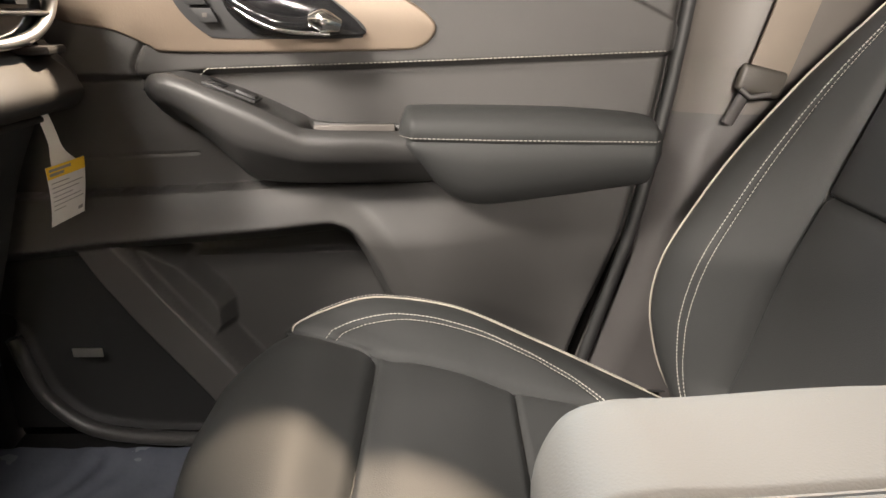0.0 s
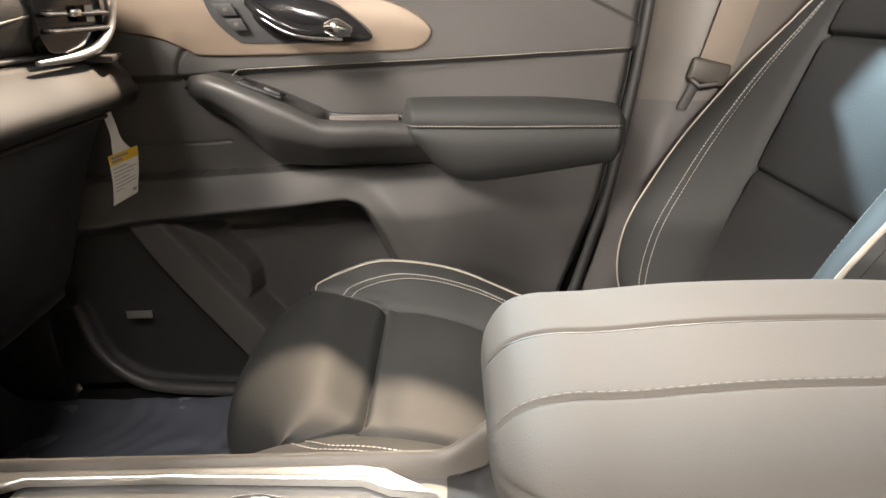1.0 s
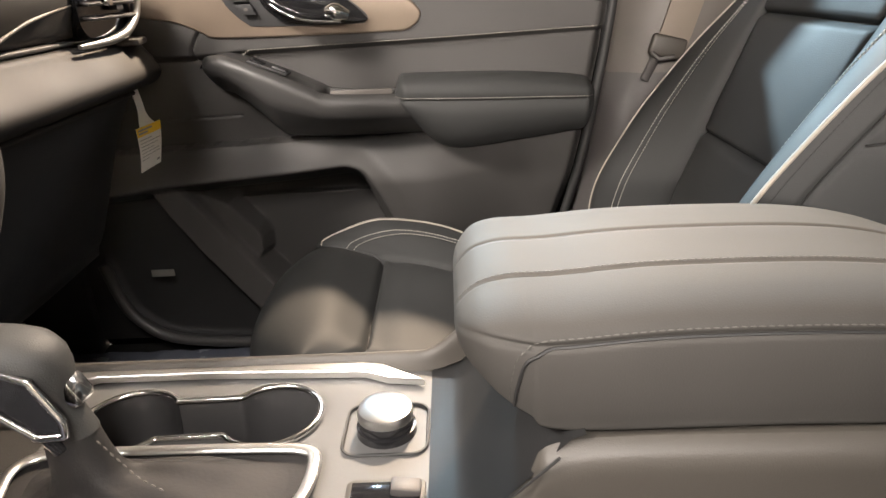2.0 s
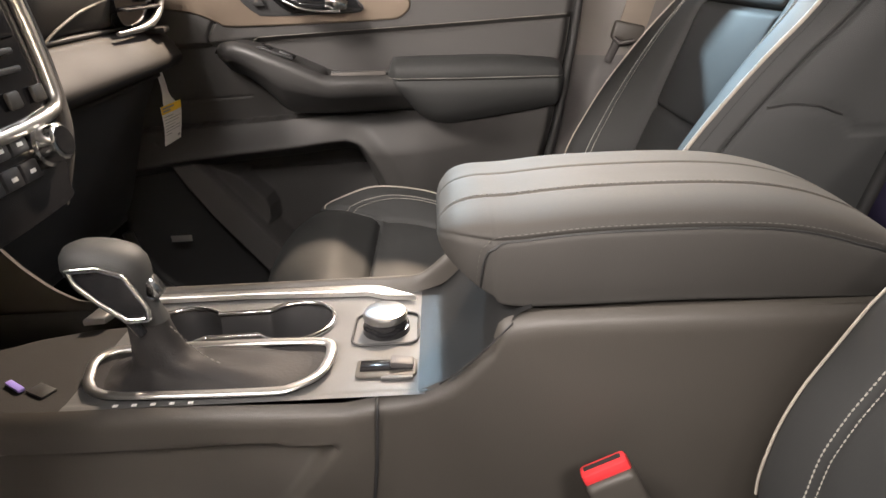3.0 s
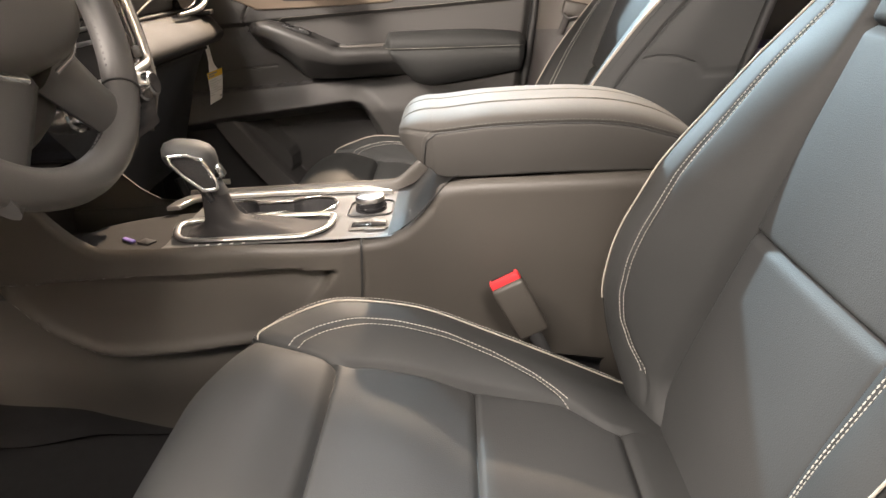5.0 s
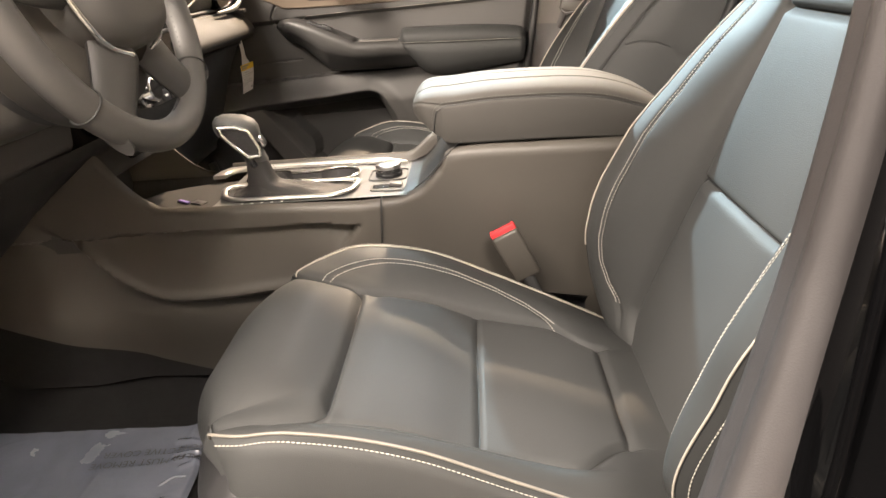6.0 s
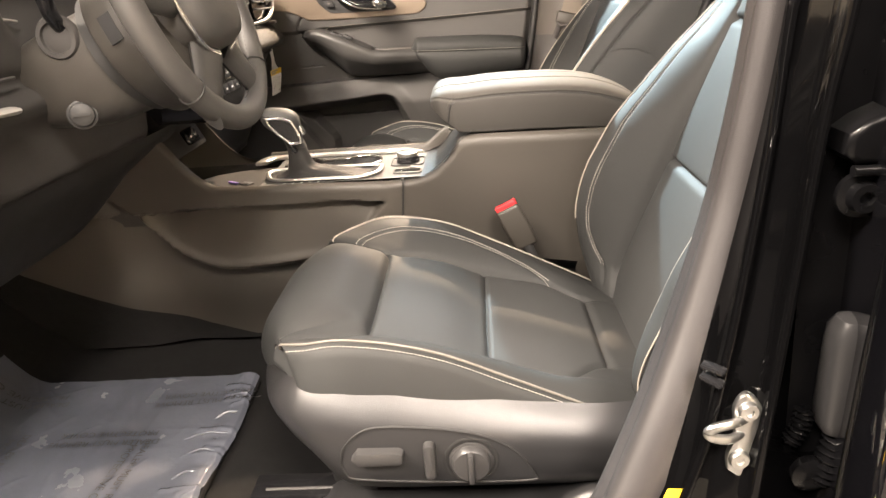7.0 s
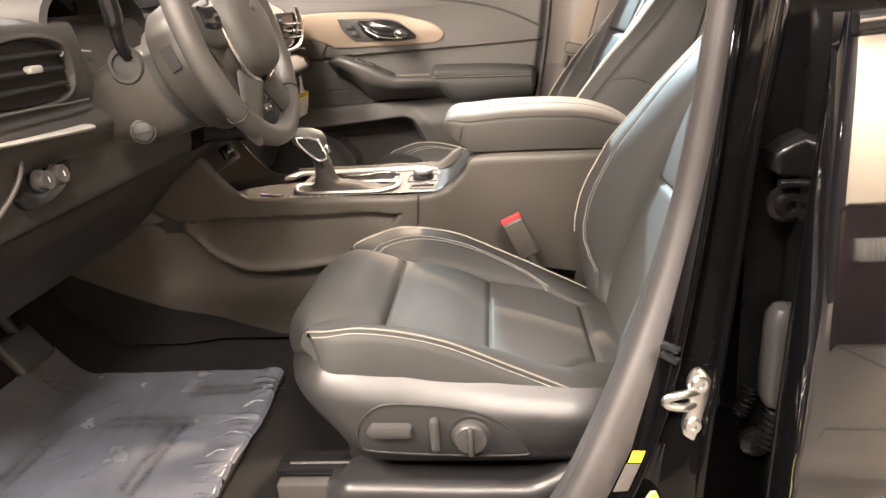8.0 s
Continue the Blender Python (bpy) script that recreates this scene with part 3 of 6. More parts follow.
        part("seam", tube(put(p), .0016, 6), LEATHER_SEW, root)
        part("stitching", stitches(put(p + n * .0012 + np.array([0, 0, -.004])), n * np.array([1, side, 1])), THREAD, root)
    v = -np.linspace(1.06, 1.40, 24)
    p, n = lines(cu, np.full(24, 12.1), v, (0, -1, .2))
    part("seam", tube(put(p), .0012, 6), LEATHER_SEW, root)
    # shield wrapped round the outer side and the front, with the seat switches
    plan = spl([(.345, -.255), (.25, -.262), (.0, -.2625), (-.080, -.2605), (-.126, -.247), (-.156, -.221), (-.178, -.180), (-.200, -.10), (-.208, 0), (-.200, .10), (-.178, .180), (-.150, .224), (-.11, .245), (.10, .250), (.30, .245)], 150)
    pt = np.gradient(plan, axis=0)
    pn = np.stack([pt[:, 1], -pt[:, 0]], 1) / np.linalg.norm(pt, axis=1)[:, None]
    pn *= np.sign((pn * (plan - np.array([.05, 0]))).sum(1))[:, None]
    k = np.linspace(0, 14, 150)
    zt = np.interp(k, [0, 1, 1.4, 2, 3, 4, 5, 6, 8, 10, 11, 12, 13, 14], [.226, .224, .233, .259, .2655, .268, .265, .256, .240, .245, .255, .262, .24, .21])
    zt = zt - (.06 * sm(1.6, .6, k) if near > 1 else 0)
    zl = np.interp(k, [0, 1, 2, 3, 3.5, 4, 5, 6, 8, 10, 12, 14], [.112, .108, .110, .118, .126, .138, .152, .155, .155, .155, .13, .11])
    T = np.linspace(0, 1, 40)
    bulge = spl([(0, -.012), (.04, .004), (.12, .012), (.35, .0155), (.60, .0155), (.72, .012), (.86, -.001), (1.0, -.020)], 40)[:, 1]
    P = np.zeros((150, 40, 3))
    P[..., :2] = plan[:, None] + pn[:, None] * bulge[None, :, None]
    P[..., 2] = zl[:, None] + (zt - zl)[:, None] * T
    P[..., 0] += sm(-.06, -.15, plan[:, :1]) * (.050 * (1 - T[None, :]) ** 1.6)
    v, f = grid(put(P))
    part("side_shield", (v, f if side < 0 else [q[::-1] for q in f]), SHIELD, root, "charcoal plastic side shield")
    yy = -.2775
    outline = spl([(-.071, .178), (-.062, .203), (-.030, .226), (.03, .225), (.10, .212), (.145, .186), (.169, .150), (.160, .140), (.05, .142), (-.05, .150), (-.066, .160), (-.071, .178)], 70)[:-1]
    panel = part("control_panel", prism(put([(x, yy, z) for x, z in outline]), (0, -.0015 * side, 0), .001), SHIELD, root, "plastic seat switch panel")
    part("rim", tube(put([(x, yy - .001, z) for x, z in outline]), .0018, 6, closed=True, up=(0, 1, 0)), RUBBER, panel)
    slider = [(-.055, .188), (-.047, .1985), (.004, .1975), (.0095, .194), (.0095, .182), (.004, .178), (-.047, .178)]
    part("seat_slider", prism(put([(x, yy, z) for x, z in slider]), (0, -.014 * side, 0), .004), SWITCH, panel, "grey plastic slider switch")
    lever = rrect(.034, .049, .153, .206, .007)
    part("recline_lever", prism(put([(x, yy, z) for x, z in lever]), (0, -.013 * side, 0), .005), SWITCH, panel)
    dial = pose(*put([(.092, yy, .174)])[0], 90 * side, 0, 0)
    part("dial_recess", turned([(.0345, -.002), (.0345, .0022), (.0325, .0030), (.0300, .0024), (.0290, .0010), (.001, .0010)], dial), RUBBER, panel, "dark recess round the dial")
    part("lumbar_dial", turned([(.0275, 0), (.0275, .003), (.0245, .004), (.0235, .012), (.0215, .014), (.012, .0145)], dial), SWITCH, panel)
    part("dial_grip", box(put([(.092, yy - .016, .174)])[0], (.008, .012, .044), .003), SWITCH, panel)
    # base and runners
    X = np.linspace(-.135, .30, 70)
    rings = []
    for x in X:
        h = .094 - .004 * sm(-.05, .1, x) + .034 * sm(.17, .25, x) - .022 * sm(-.09, -.135, x)
        o = -.292 + .030 * sm(-.085, -.135, x) ** 2
        rings.append([(x, -.20, .0), (x, o + .030, .0), (x, o + .020, .03), (x, o + .006, .055), (x, o, h - .022), (x, o + .003, h - .010), (x, o + .012, h - .002), (x, o + .022, h - .001), (x, o + .034, h - .008), (x, -.20, h - .012)])
    part("base_cover", loft([put(r) for r in rings]), SHIELD, root, "charcoal plastic runner cover")
    part("seat_frame", box(put([(.06, 0, .10)])[0], (.34, .40, .06), .01), RUBBER, root)
    for k in (1, -1):
        part("seat_rail", box(put([(.03, k * .195, .026)])[0], (.51, .075, .052), .006), SEAL, root, "grey seat runner")
        part("rail_slot", box(put([(.03, k * .19, .057)])[0], (.49, .022, .008), .002), RUBBER, root)
    part("rail_spindle", tube(put([(-.205, -.205, .072), (.0, -.205, .072)]), .003, 10, up=(0, 1, 0)), SEAL, root, "steel spindle of the seat runner")
    part("rail_box", box(put([(-.10, -.196, .066)])[0], (.25, .046, .014), .003), GLOSS, root, "black runner end box")
    return root


front_seat("bucket_seat", CY - .413, 1, 0, 0, "black leather driver seat with pale piping and double stitching")
SEAMS[0] = 5.65
WIDE[0] = False
front_seat("bucket_seat", CY + .417, -1, -.038, .010, "black leather passenger seat with pale piping beside the console", near=1.28)


# ---------------------------------------------------------------- centre console
ZTOP = [(-1.05, .60), (-.80, .59), (-.60, .56), (-.53, .505), (-.486, .469), (-.45, .42), (-.413, .386), (-.37, .374), (-.2, .371), (-.026, .367), (.03, .379), (.052, .394), (.078, .42), (.102, .444), (.25, .444), (.50, .438)]


CARPET_LINE = [(-.80, .185), (-.62, .10), (-.50, .045), (-.40, .01)]   # x, z


def centre_console():
    root = thing("center_console", (0, CY, 0.0), "charcoal center console with chrome trim and padded armrest", "center console")
    # driver's and passenger's flank
    for k, y0 in ((1, .032), (-1, 2 * CY - .032)):
        X = np.linspace(-1.02, .50, 300)
        T, SPLIT = np.r_[np.linspace(0, .2, 14), np.linspace(.2, 1, 91)[1:]], .2
        x, t = np.meshgrid(X, T, indexing="ij")
        zt = curve_at(ZTOP, x)
        foot = np.interp(x, [-1.05] + [p[0] for p in CARPET_LINE] + [.5], [.30] + [p[1] for p in CARPET_LINE] + [.004])
        z = np.where(t < SPLIT, t / SPLIT * foot, foot + (t - SPLIT) / (1 - SPLIT) * (zt - foot))
        lim = curve_at([(-1.05, .33), (-.55, .326), (-.47, .331), (-.3, .334), (-.13, .333), (-.05, .327), (.5, .32)], x)
        pad = curve_at([(-1.05, .75), (-.66, .40), (-.56, .312), (-.53, .280), (-.50, .250), (-.46, .226), (-.425, .212), (-.387, .208), (-.307, .211), (-.226, .219), (-.1, .228), (.0, .235), (.5, .24)], x)
        end = sm(.0, -.012, x + .062 + np.maximum(0, lim - z) * .78)
        down = np.clip((lim - z) / np.maximum(.02, lim - pad), 0, 1)
        band = -.008 * (1 - sm(-.062, -.02, x))
        fade = .40 + .60 * sm(-.62, -.51, x)
        panel = band + (.026 * fade) * (1 - down ** .7)
        d = band + (panel - band) * sm(.0015, -.0045, z - lim) * end
        under = sm(.000, -.022, z - pad) * (1 - sm(-.16, -.04, x)) * sm(-.66, -.52, x)
        d = d + .030 * under - .004 * np.exp(-((z - pad - .004) / .009) ** 2) * (1 - sm(-.16, -.06, x)) * sm(-.590, -.515, x)
        d = d + .045 * sm(.18, .0, z)
        d = d + .010 * sm(-.42, -.62, x)
        z = z + .007 * np.exp(-((z - lim + .0065) / .0042) ** 2) * end * sm(-.61, -.52, x)
        roll = np.clip((t - .965) / .035, 0, 1)
        d = d + .013 * (1 - np.sqrt(np.clip(1 - roll ** 2, 0, 1)))
        y = y0 + k * d
        v, f = grid(np.stack([x, y, z], -1))
        f = f if k > 0 else [q[::-1] for q in f]
        low = (t < SPLIT - .001).reshape(-1)
        part("side_panel", (v, [q for q in f if not any(low[i] for i in q)]), PLASTIC, root, "charcoal plastic console flank with a recessed ledge")
        part("side_carpet", (v, [q for q in f if any(low[i] for i in q)]), CARPET, root, "black carpet along the foot of the console")
    seam = spl([(-.0255, .036, .372), (-.026, .0255, .362), (-.032, .0265, .30), (-.042, .030, .24), (-.055, .034, .20)], 24)
    part("panel_joint", tube(seam - np.array([0, .001, 0]), .0016, 6, up=(0, 1, 0)), RUBBER, root)
    seam = spl([(.030, .045, .381), (.054, .041, .400), (.080, .037, .428), (.094, .035, .444)], 16)
    part("panel_joint", tube(seam - np.array([0, .006, 0]), .0011, 6, up=(0, 1, 0)), RUBBER, root)

    # top plate with the cup wells cut out
    c1, c2, r, h = (-.250, .178), (-.127, .180), .0425, .026
    phi = math.asin(h / r)
    out = []
    for a in np.linspace(phi, 2 * math.pi - phi, 40):
        out.append((c1[0] + r * math.cos(a), c1[1] + r * math.sin(a)))
    for a in np.linspace(math.pi + phi, 3 * math.pi - phi, 40):
        out.append((c2[0] + r * math.cos(a), c2[1] + r * math.sin(a)))
    out = np.array(out)
    z0 = .3705
    X, Y = np.linspace(-.312, .016, 150), np.linspace(.0375, .246, 86)
    x, y = np.meshgrid(X, Y, indexing="ij")
    sd = sdpoly(x, y, out)
    z = z0 + .0012 * sm(.05, .042, y)
    v, f = grid(np.stack([x, y, z], -1))
    keep = (sd > -.001).reshape(-1)
    f = [q for q in f if all(keep[i] for i in q)]
    part("top_plate", (v, f), PLATE, root, "satin grey console top plate")
    X, T = np.meshgrid(np.linspace(-.345, .060, 60), np.linspace(0, 1, 14), indexing="ij")
    lip = z0 + .016 * np.sin(np.pi * np.clip(T * .62, 0, 1)) + .035 * sm(.0, .06, X) * sm(.1, .4, T)
    part("top_edge", grid(np.stack([X, .243 + .014 * T, lip], -1)), PLASTIC, root, "charcoal edge beside the chrome rail")
    ring = even(np.vstack([out, out[:1]]), .003)[:-1]
    part("cup_ring", tube([(a, b, z0 + .003) for a, b in ring], .0030, 12, closed=True), CHROME, root, "chrome cup holder ring")
    cx, cy = out.mean(0)
    def shrink(p, q):
        n = p - np.array([np.clip(p[0], c1[0], c2[0]), .182])
        return p - n / (np.linalg.norm(n) + 1e-9) * q
    rows = [[(*shrink(p, 0), z0 + .002) for p in ring], [(*shrink(p, .004), z0 - .03) for p in ring], [(*shrink(p, .007), z0 - .072) for p in ring]]
    v, f = grid(np.array(rows), True)
    f.append([2 * len(ring) + i for i in range(len(ring))])
    part("cup_well", (v, f), PLASTIC_LOW, root, "black double cup well")
    rail = [(-.366, .195), (-.362, .222), (-.350, .245), (-.325, .259), (-.20, .259), (-.06, .251), (-.035, .245), (.004, .217), (-.030, .222), (-.052, .233), (-.20, .240), (-.305, .240), (-.330, .228), (-.339, .212), (-.343, .197)]
    part("chrome_rail", prism([(a, b, z0 + .002) for a, b in rail], (0, 0, .008), .0035, 4), SATIN, root, "broad chrome rail beside the cup holders")
    # front bin under the dashboard
    X, Y = np.linspace(-.62, -.300, 120), np.linspace(.040, 2 * CY - .040, 90)
    x, y = np.meshgrid(X, Y, indexing="ij")
    shelf = sdpoly(x, y, [(-.29, .03), (-.29, .20), (-.355, .198), (-.41, .180), (-.45, .158), (-.472, .12), (-.478, .03)])
    z = .365 - .036 * sm(.0, .014, shelf) * sm(2 * CY - .04, 2 * CY - .055, y) + .17 * sm(-.548, -.60, x)
    part("storage_bin", grid(np.stack([x, y, z], -1)), BIN, root, "dark open storage bin")
    part("bin_insert", box((-.382, .088, .3675), (.028, .007, .004), .0015, (0, 0, -35)), LAMP_BLUE, root, "small violet insert in the bin")
    part("bin_insert", box((-.352, .080, .3665), (.026, .016, .003), .0012, (0, 0, -30)), DOORPLASTIC, root)

    # shifter
    zb = z0 + .004
    base = [(-.304, .078), (-.290, .060), (-.262, .0505), (-.19, .0475), (-.125, .0465), (-.106, .050), (-.086, .066), (-.078, .088), (-.078, .118), (-.088, .129), (-.12, .1325), (-.20, .134), (-.28, .1345), (-.304, .130), (-.313, .112)]
    outl = even(spl(base + base[:1], 90), .004)[:-1]
    part("shifter_bezel", tube([(a, b, zb + .002) for a, b in outl], .0052, 14, closed=True, flat=.55), SATIN, root, "chrome shifter bezel")
    rows = []
    neck = np.array([-.240, .092, .425])
    for q, lift, wob in ((0, -.003, 0), (.06, -.004, .0010), (.14, -.003, .002), (.24, .002, .003), (.34, .004, .003), (.44, .006, .0035), (.52, .008, .0035), (.60, .010, .003), (.68, .012, .003), (.76, .014, .0025), (.84, .018, .002), (.90, .026, .0012), (.95, .040, .0008), (1.0, .056, 0)):
        row = []
        for i, (a, b) in enumerate(outl):
            th = 2 * math.pi * i / len(outl)
            e = neck + np.array([.019 * math.cos(th + 2.9), .016 * math.sin(th + 2.9), 0])
            w = q ** .75
            px, py = a * (1 - w) + e[0] * w, b * (1 - w) + e[1] * w
            row.append((px, py, zb + lift + wob * .4 * (math.sin(5 * th + 4 * q) + .7 * math.sin(9 * th - 7 * q + 1)) * (1 if q > .1 else .4) - .004 * math.sin(math.pi * q) * math.cos(th)))
        rows.append(row)
    rows.append([(p[0] - .004, p[1], p[2] + .012) for p in rows[-1]])
    part("shift_boot", loft(rows), BOOT, root, "creased black leather shifter boot")
    st = spl([(-.214, .082, .428), (-.200, .079, .412), (-.188, .076, .400), (-.170, .072, .391)], 40)
    part("stitching", stitches(st + np.array([0, -.004, .003]), np.tile((.3, -.8, .5), (40, 1)), .003, .003, .0007), LID_THREAD, root)
    rings = []
    for q, ox, rx, ry, z in ((0, -.236, .017, .014, .425), (.2, -.242, .019, .016, .443), (.34, -.250, .024, .019, .455), (.46, -.257, .034, .024, .466), (.58, -.262, .042, .028, .477),
                             (.7, -.264, .0445, .030, .488), (.82, -.264, .043, .029, .499), (.91, -.264, .037, .025, .508), (.97, -.264, .025, .017, .5135), (1, -.264, .010, .007, .5155)):
        tilt = -.16
        rx, ry, z = rx * (1 - .15 * min(1, q / .3)), ry * (1 - .15 * min(1, q / .3)), .486 + (z - .486) * .88
        rings.append([(ox + rx * math.copysign(abs(math.cos(t)) ** .85, math.cos(t)), .090 + ry * math.copysign(abs(math.sin(t)) ** .85, math.sin(t)),
                       z + tilt * rx * math.cos(t) * q) for t in np.linspace(0, 2 * math.pi, 28, endpoint=False)])
    knob = part("shift_knob", loft(rings), LEATHER, root, "black leather shift knob")
    pent = np.array([(x, .0630 + .03 * max(0, .475 - z), z) for x, z in ((-.284, .496), (-.258, .497), (-.237, .489), (-.223, .458), (-.224, .446), (-.243, .445), (-.266, .466), (-.281, .484))])
    part("knob_frame", tube(even(np.vstack([pent, pent[:1]]), .003)[:-1], .0028, 12, closed=True, up=(0, 1, 0), flat=.7), CHROME, knob, "chrome frame on the knob")
    part("knob_inlay", prism([tuple(p + np.array([0, .001, 0])) for p in pent], (0, .004, 0)), GLOSS, knob)
    part("release_button", box((-.229, .092, .464), (.016, .020, .022), .005, (0, -25, 0)), CHROME, knob, "chrome release button")
    part("lever_trim", tube([(-.256, .074, .455), (-.246, .076, .440), (-.240, .078, .425)], .006, 12, up=(0, 1, 0)), GLOSS, knob)

    # rotary drive dial and the parking brake switch
    bez = rrect(-.060, .008, .125, .190, .012)
    part("dial_bezel", tube([(a, b, z0 + .0015) for a, b in bez], .0014, 6, closed=True), RUBBER, root)
    dial = part("drive_dial", turned([(.025, 0), (.0245, .006), (.0225, .0065), (.0225, .016), (.0215, .019)], pose(-.026, .158, z0)), GLOSS, root, "black rotary dial with chrome cap")
    part("dial_cap", turned([(.0228, .015), (.0232, .019), (.0215, .0225), (.019, .0232), (.001, .0232)], pose(-.026, .158, z0)), CAP, dial)
    slot = rrect(-.050, .008, .066, .097, .006)
    sw = part("switch_plate", prism([(a, b, z0 + .001) for a, b in slot], (0, 0, .0018), .001), PLASTIC, root)
    part("switch_well", box((-.021, .084, z0 + .003), (.050, .017, .002), .0005), GLOSS, sw)
    part("brake_switch", box((-.006, .084, z0 + .006), (.022, .015, .007), .002, (0, 8, 0)), SEAL, sw, "grey parking brake switch")
    part("switch_lip", box((-.010, .064, z0 + .002), (.030, .004, .003), .001), PLATE, sw)
    for i in range(5):
        part("gear_mark", box((-.262 + .017 * i, .0405, z0 + .0022), (.0045, .0035, .0006)), PAPER, root)
    # curved riser in front of the bin
    prof = spl([(.010, .3715), (.024, .3745), (.036, .379), (.052, .393), (.076, .419), (.100, .446), (.112, .452)], 26)
    ys = np.linspace(.040, 2 * CY - .040, 30)
    P = np.array([[(a + .012 * (2 * (y - CY) / .2) ** 4 * 0, y, b) for y in ys] for a, b in prof])
    part("riser", grid(P), RISER, root, "smooth dark riser under the armrest")
    part("bin_body", box((.30, CY, .42), (.40, .205, .045), .006), PLASTIC, root)

    # padded lid
    lid_mat = LID
    XB = [(.034, .500), (.040, .492), (.052, .482), (.060, .474), (.078, .460), (.105, .4475), (.25, .446), (.40, .441), (.455, .440), (.475, .445)]
    XT = [(.034, .508), (.038, .518), (.050, .5285), (.07, .5335), (.10, .534), (.17, .538), (.28, .536), (.35, .526), (.41, .503), (.455, .470), (.475, .449)]
    XW = [(.034, .050), (.036, .066), (.042, .081), (.052, .0935), (.065, .0995), (.08, .102), (.11, .1030), (.40, .1030), (.455, .098), (.475, .090)]
    X = np.r_[np.linspace(.034, .12, 60), np.linspace(.125, .475, 90)]

    def lid(x, u, lift=0.0):
        """A point of the lid: u runs from the passenger's edge (1) over the middle (5) to the driver's edge (10) and down its side."""
        zb_, zt_, w = float(curve_at(XB, x)), float(curve_at(XT, x)), float(curve_at(XW, x))
        h = zt_ - zb_
        k = min(1.0, h / .075)
        sec = [(.90, zb_ + .35 * h), (.90, zt_ - .024 * k), (.865, zt_ - .010 * k), (.74, zt_ - .004 * k), (.42, zt_ - .001 * k), (.12, zt_), (-.15, zt_ - .0005), (-.40, zt_ - .0015), (-.68, zt_ - .0045 * k), (-.86, zt_ - .010 * k), (-.965, zt_ - .0185 * k),
               (-.985, zt_ - .026 * k), (-.99, zt_ - .45 * h), (-.975, zt_ - .68 * h), (-.94, zb_ + .10 * h), (-.89, zb_ + .005 * h), (-.6, zb_), (0, zb_), (.6, zb_), (.84, zb_ + .04 * h)]
        n = len(sec)
        i = int(math.floor(u)) % n
        f = u - math.floor(u)
        a, b, c, e = (np.array(sec[(i + q) % n]) for q in (-1, 0, 1, 2))
        p = .5 * (2 * b + (c - a) * f + (2 * a - 5 * b + 4 * c - e) * f ** 2 + (3 * b - 3 * c + e - a) * f ** 3)
        yy, zz = w * p[0], p[1]
        if 1 < u < 9.5:
            for g, dep in ((.020, .0028), (-.041, .0022)):
                zz -= dep * math.exp(-((yy - g) / .0020) ** 2)
        if 9 < u < 13:
            yy += .0030 * math.exp(-((zz - zt_ + .0215 * k) / .0022) ** 2)
        return np.array([x, CY + yy, zz + lift])

    TH = np.r_[np.arange(0, 4.4, .2), np.arange(4.4, 8, .06), np.arange(8, 12, .1), np.arange(12, 20, .25)]
    arm = part("armrest_lid", loft([[lid(x, t) for t in TH] for x in X]), lid_mat, root, "padded black leather armrest lid with stitched seams", sharp=1.3)

    def across(x, g):
        """The place on the lid's top at g metres from its middle line."""
        w = float(curve_at(XW, x))
        us = np.linspace(1.5, 9.6, 90)
        ys = np.array([lid(x, q)[1] - CY for q in us])
        return float(np.interp(-np.clip(g, -.90 * w, .85 * w), -ys, us))

    xs = np.r_[np.linspace(.0375, .08, 50), np.linspace(.083, .455, 110)]
    part("seam", tube([lid(x, across(x, .020), .0006) for x in xs], .0011, 6), LEATHER_SEW, arm)
    pts = [lid(x, across(x, -.0385), .0008) for x in xs]
    part("stitching", stitches(pts, np.tile((-.2, 0, 1), (len(pts), 1)), .0030, .0022, .0006), LID_THREAD, arm, "pale thread")
    edge_line = [lid(x, 9.95) for x in np.linspace(.090, .462, 150)]
    turn = [lid(.090 - .024 * math.sin(c), 9.95 + 4.3 * (1 - math.cos(c))) for c in np.linspace(math.pi / 2, 0.02, 40)]
    pts = np.array(turn + edge_line)
    part("stitching", stitches(pts + np.array([0, -.0004, .0008]), np.tile((-.1, -.5, .8), (len(pts), 1)), .0030, .0022, .0006), LID_THREAD, arm, "pale thread")
    part("seam", tube(np.array([lid(p[0] + (.003 if i < 40 else 0), 10.6 + (4.0 * (1 - math.cos(c)) if i < 40 else 0)) for i, (p, c) in enumerate(zip(pts, np.r_[np.linspace(math.pi / 2, .02, 40), np.zeros(150)]))]), .0012, 6), LEATHER_SEW, arm)
    return root


centre_console()


def belt_buckle():
    root = thing("belt_buckle", (.20, .0, .25), "dark grey seat belt buckle with a red button beside the console", "belt buckle")
    a, b = np.array([.170, -.004, .313]), np.array([.208, -.012, .232])
    ax = (b - a) / np.linalg.norm(b - a)
    ang = math.degrees(math.atan2(ax[0], -ax[2]))
    m = (a + b) / 2
    part("buckle_body", box(m, (.046, .020, .088), .006, (0, -ang, 0), 3), PLASTIC, root)
    part("button", box(a - ax * .001, (.043, .016, .016), .004, (0, -ang, 0)), RED, root, "bright red release button")
    part("slot", box(a - ax * .0085, (.034, .004, .003), 0, (0, -ang, 0)), RUBBER, root)
    part("stalk", tube([b - ax * .005, b + ax * .06, b + ax * .13], .010, 8, flat=.6, up=(0, 1, 0)), RUBBER, root, "black buckle stalk")


belt_buckle()


# ---------------------------------------------------------------- passenger door
DOOR_EDGE = [(.0, .165), (.10, .188), (.202, .218), (.38, .268), (.545, .298), (.62, .309), (.686, .317), (.85, .335)]   # z, x


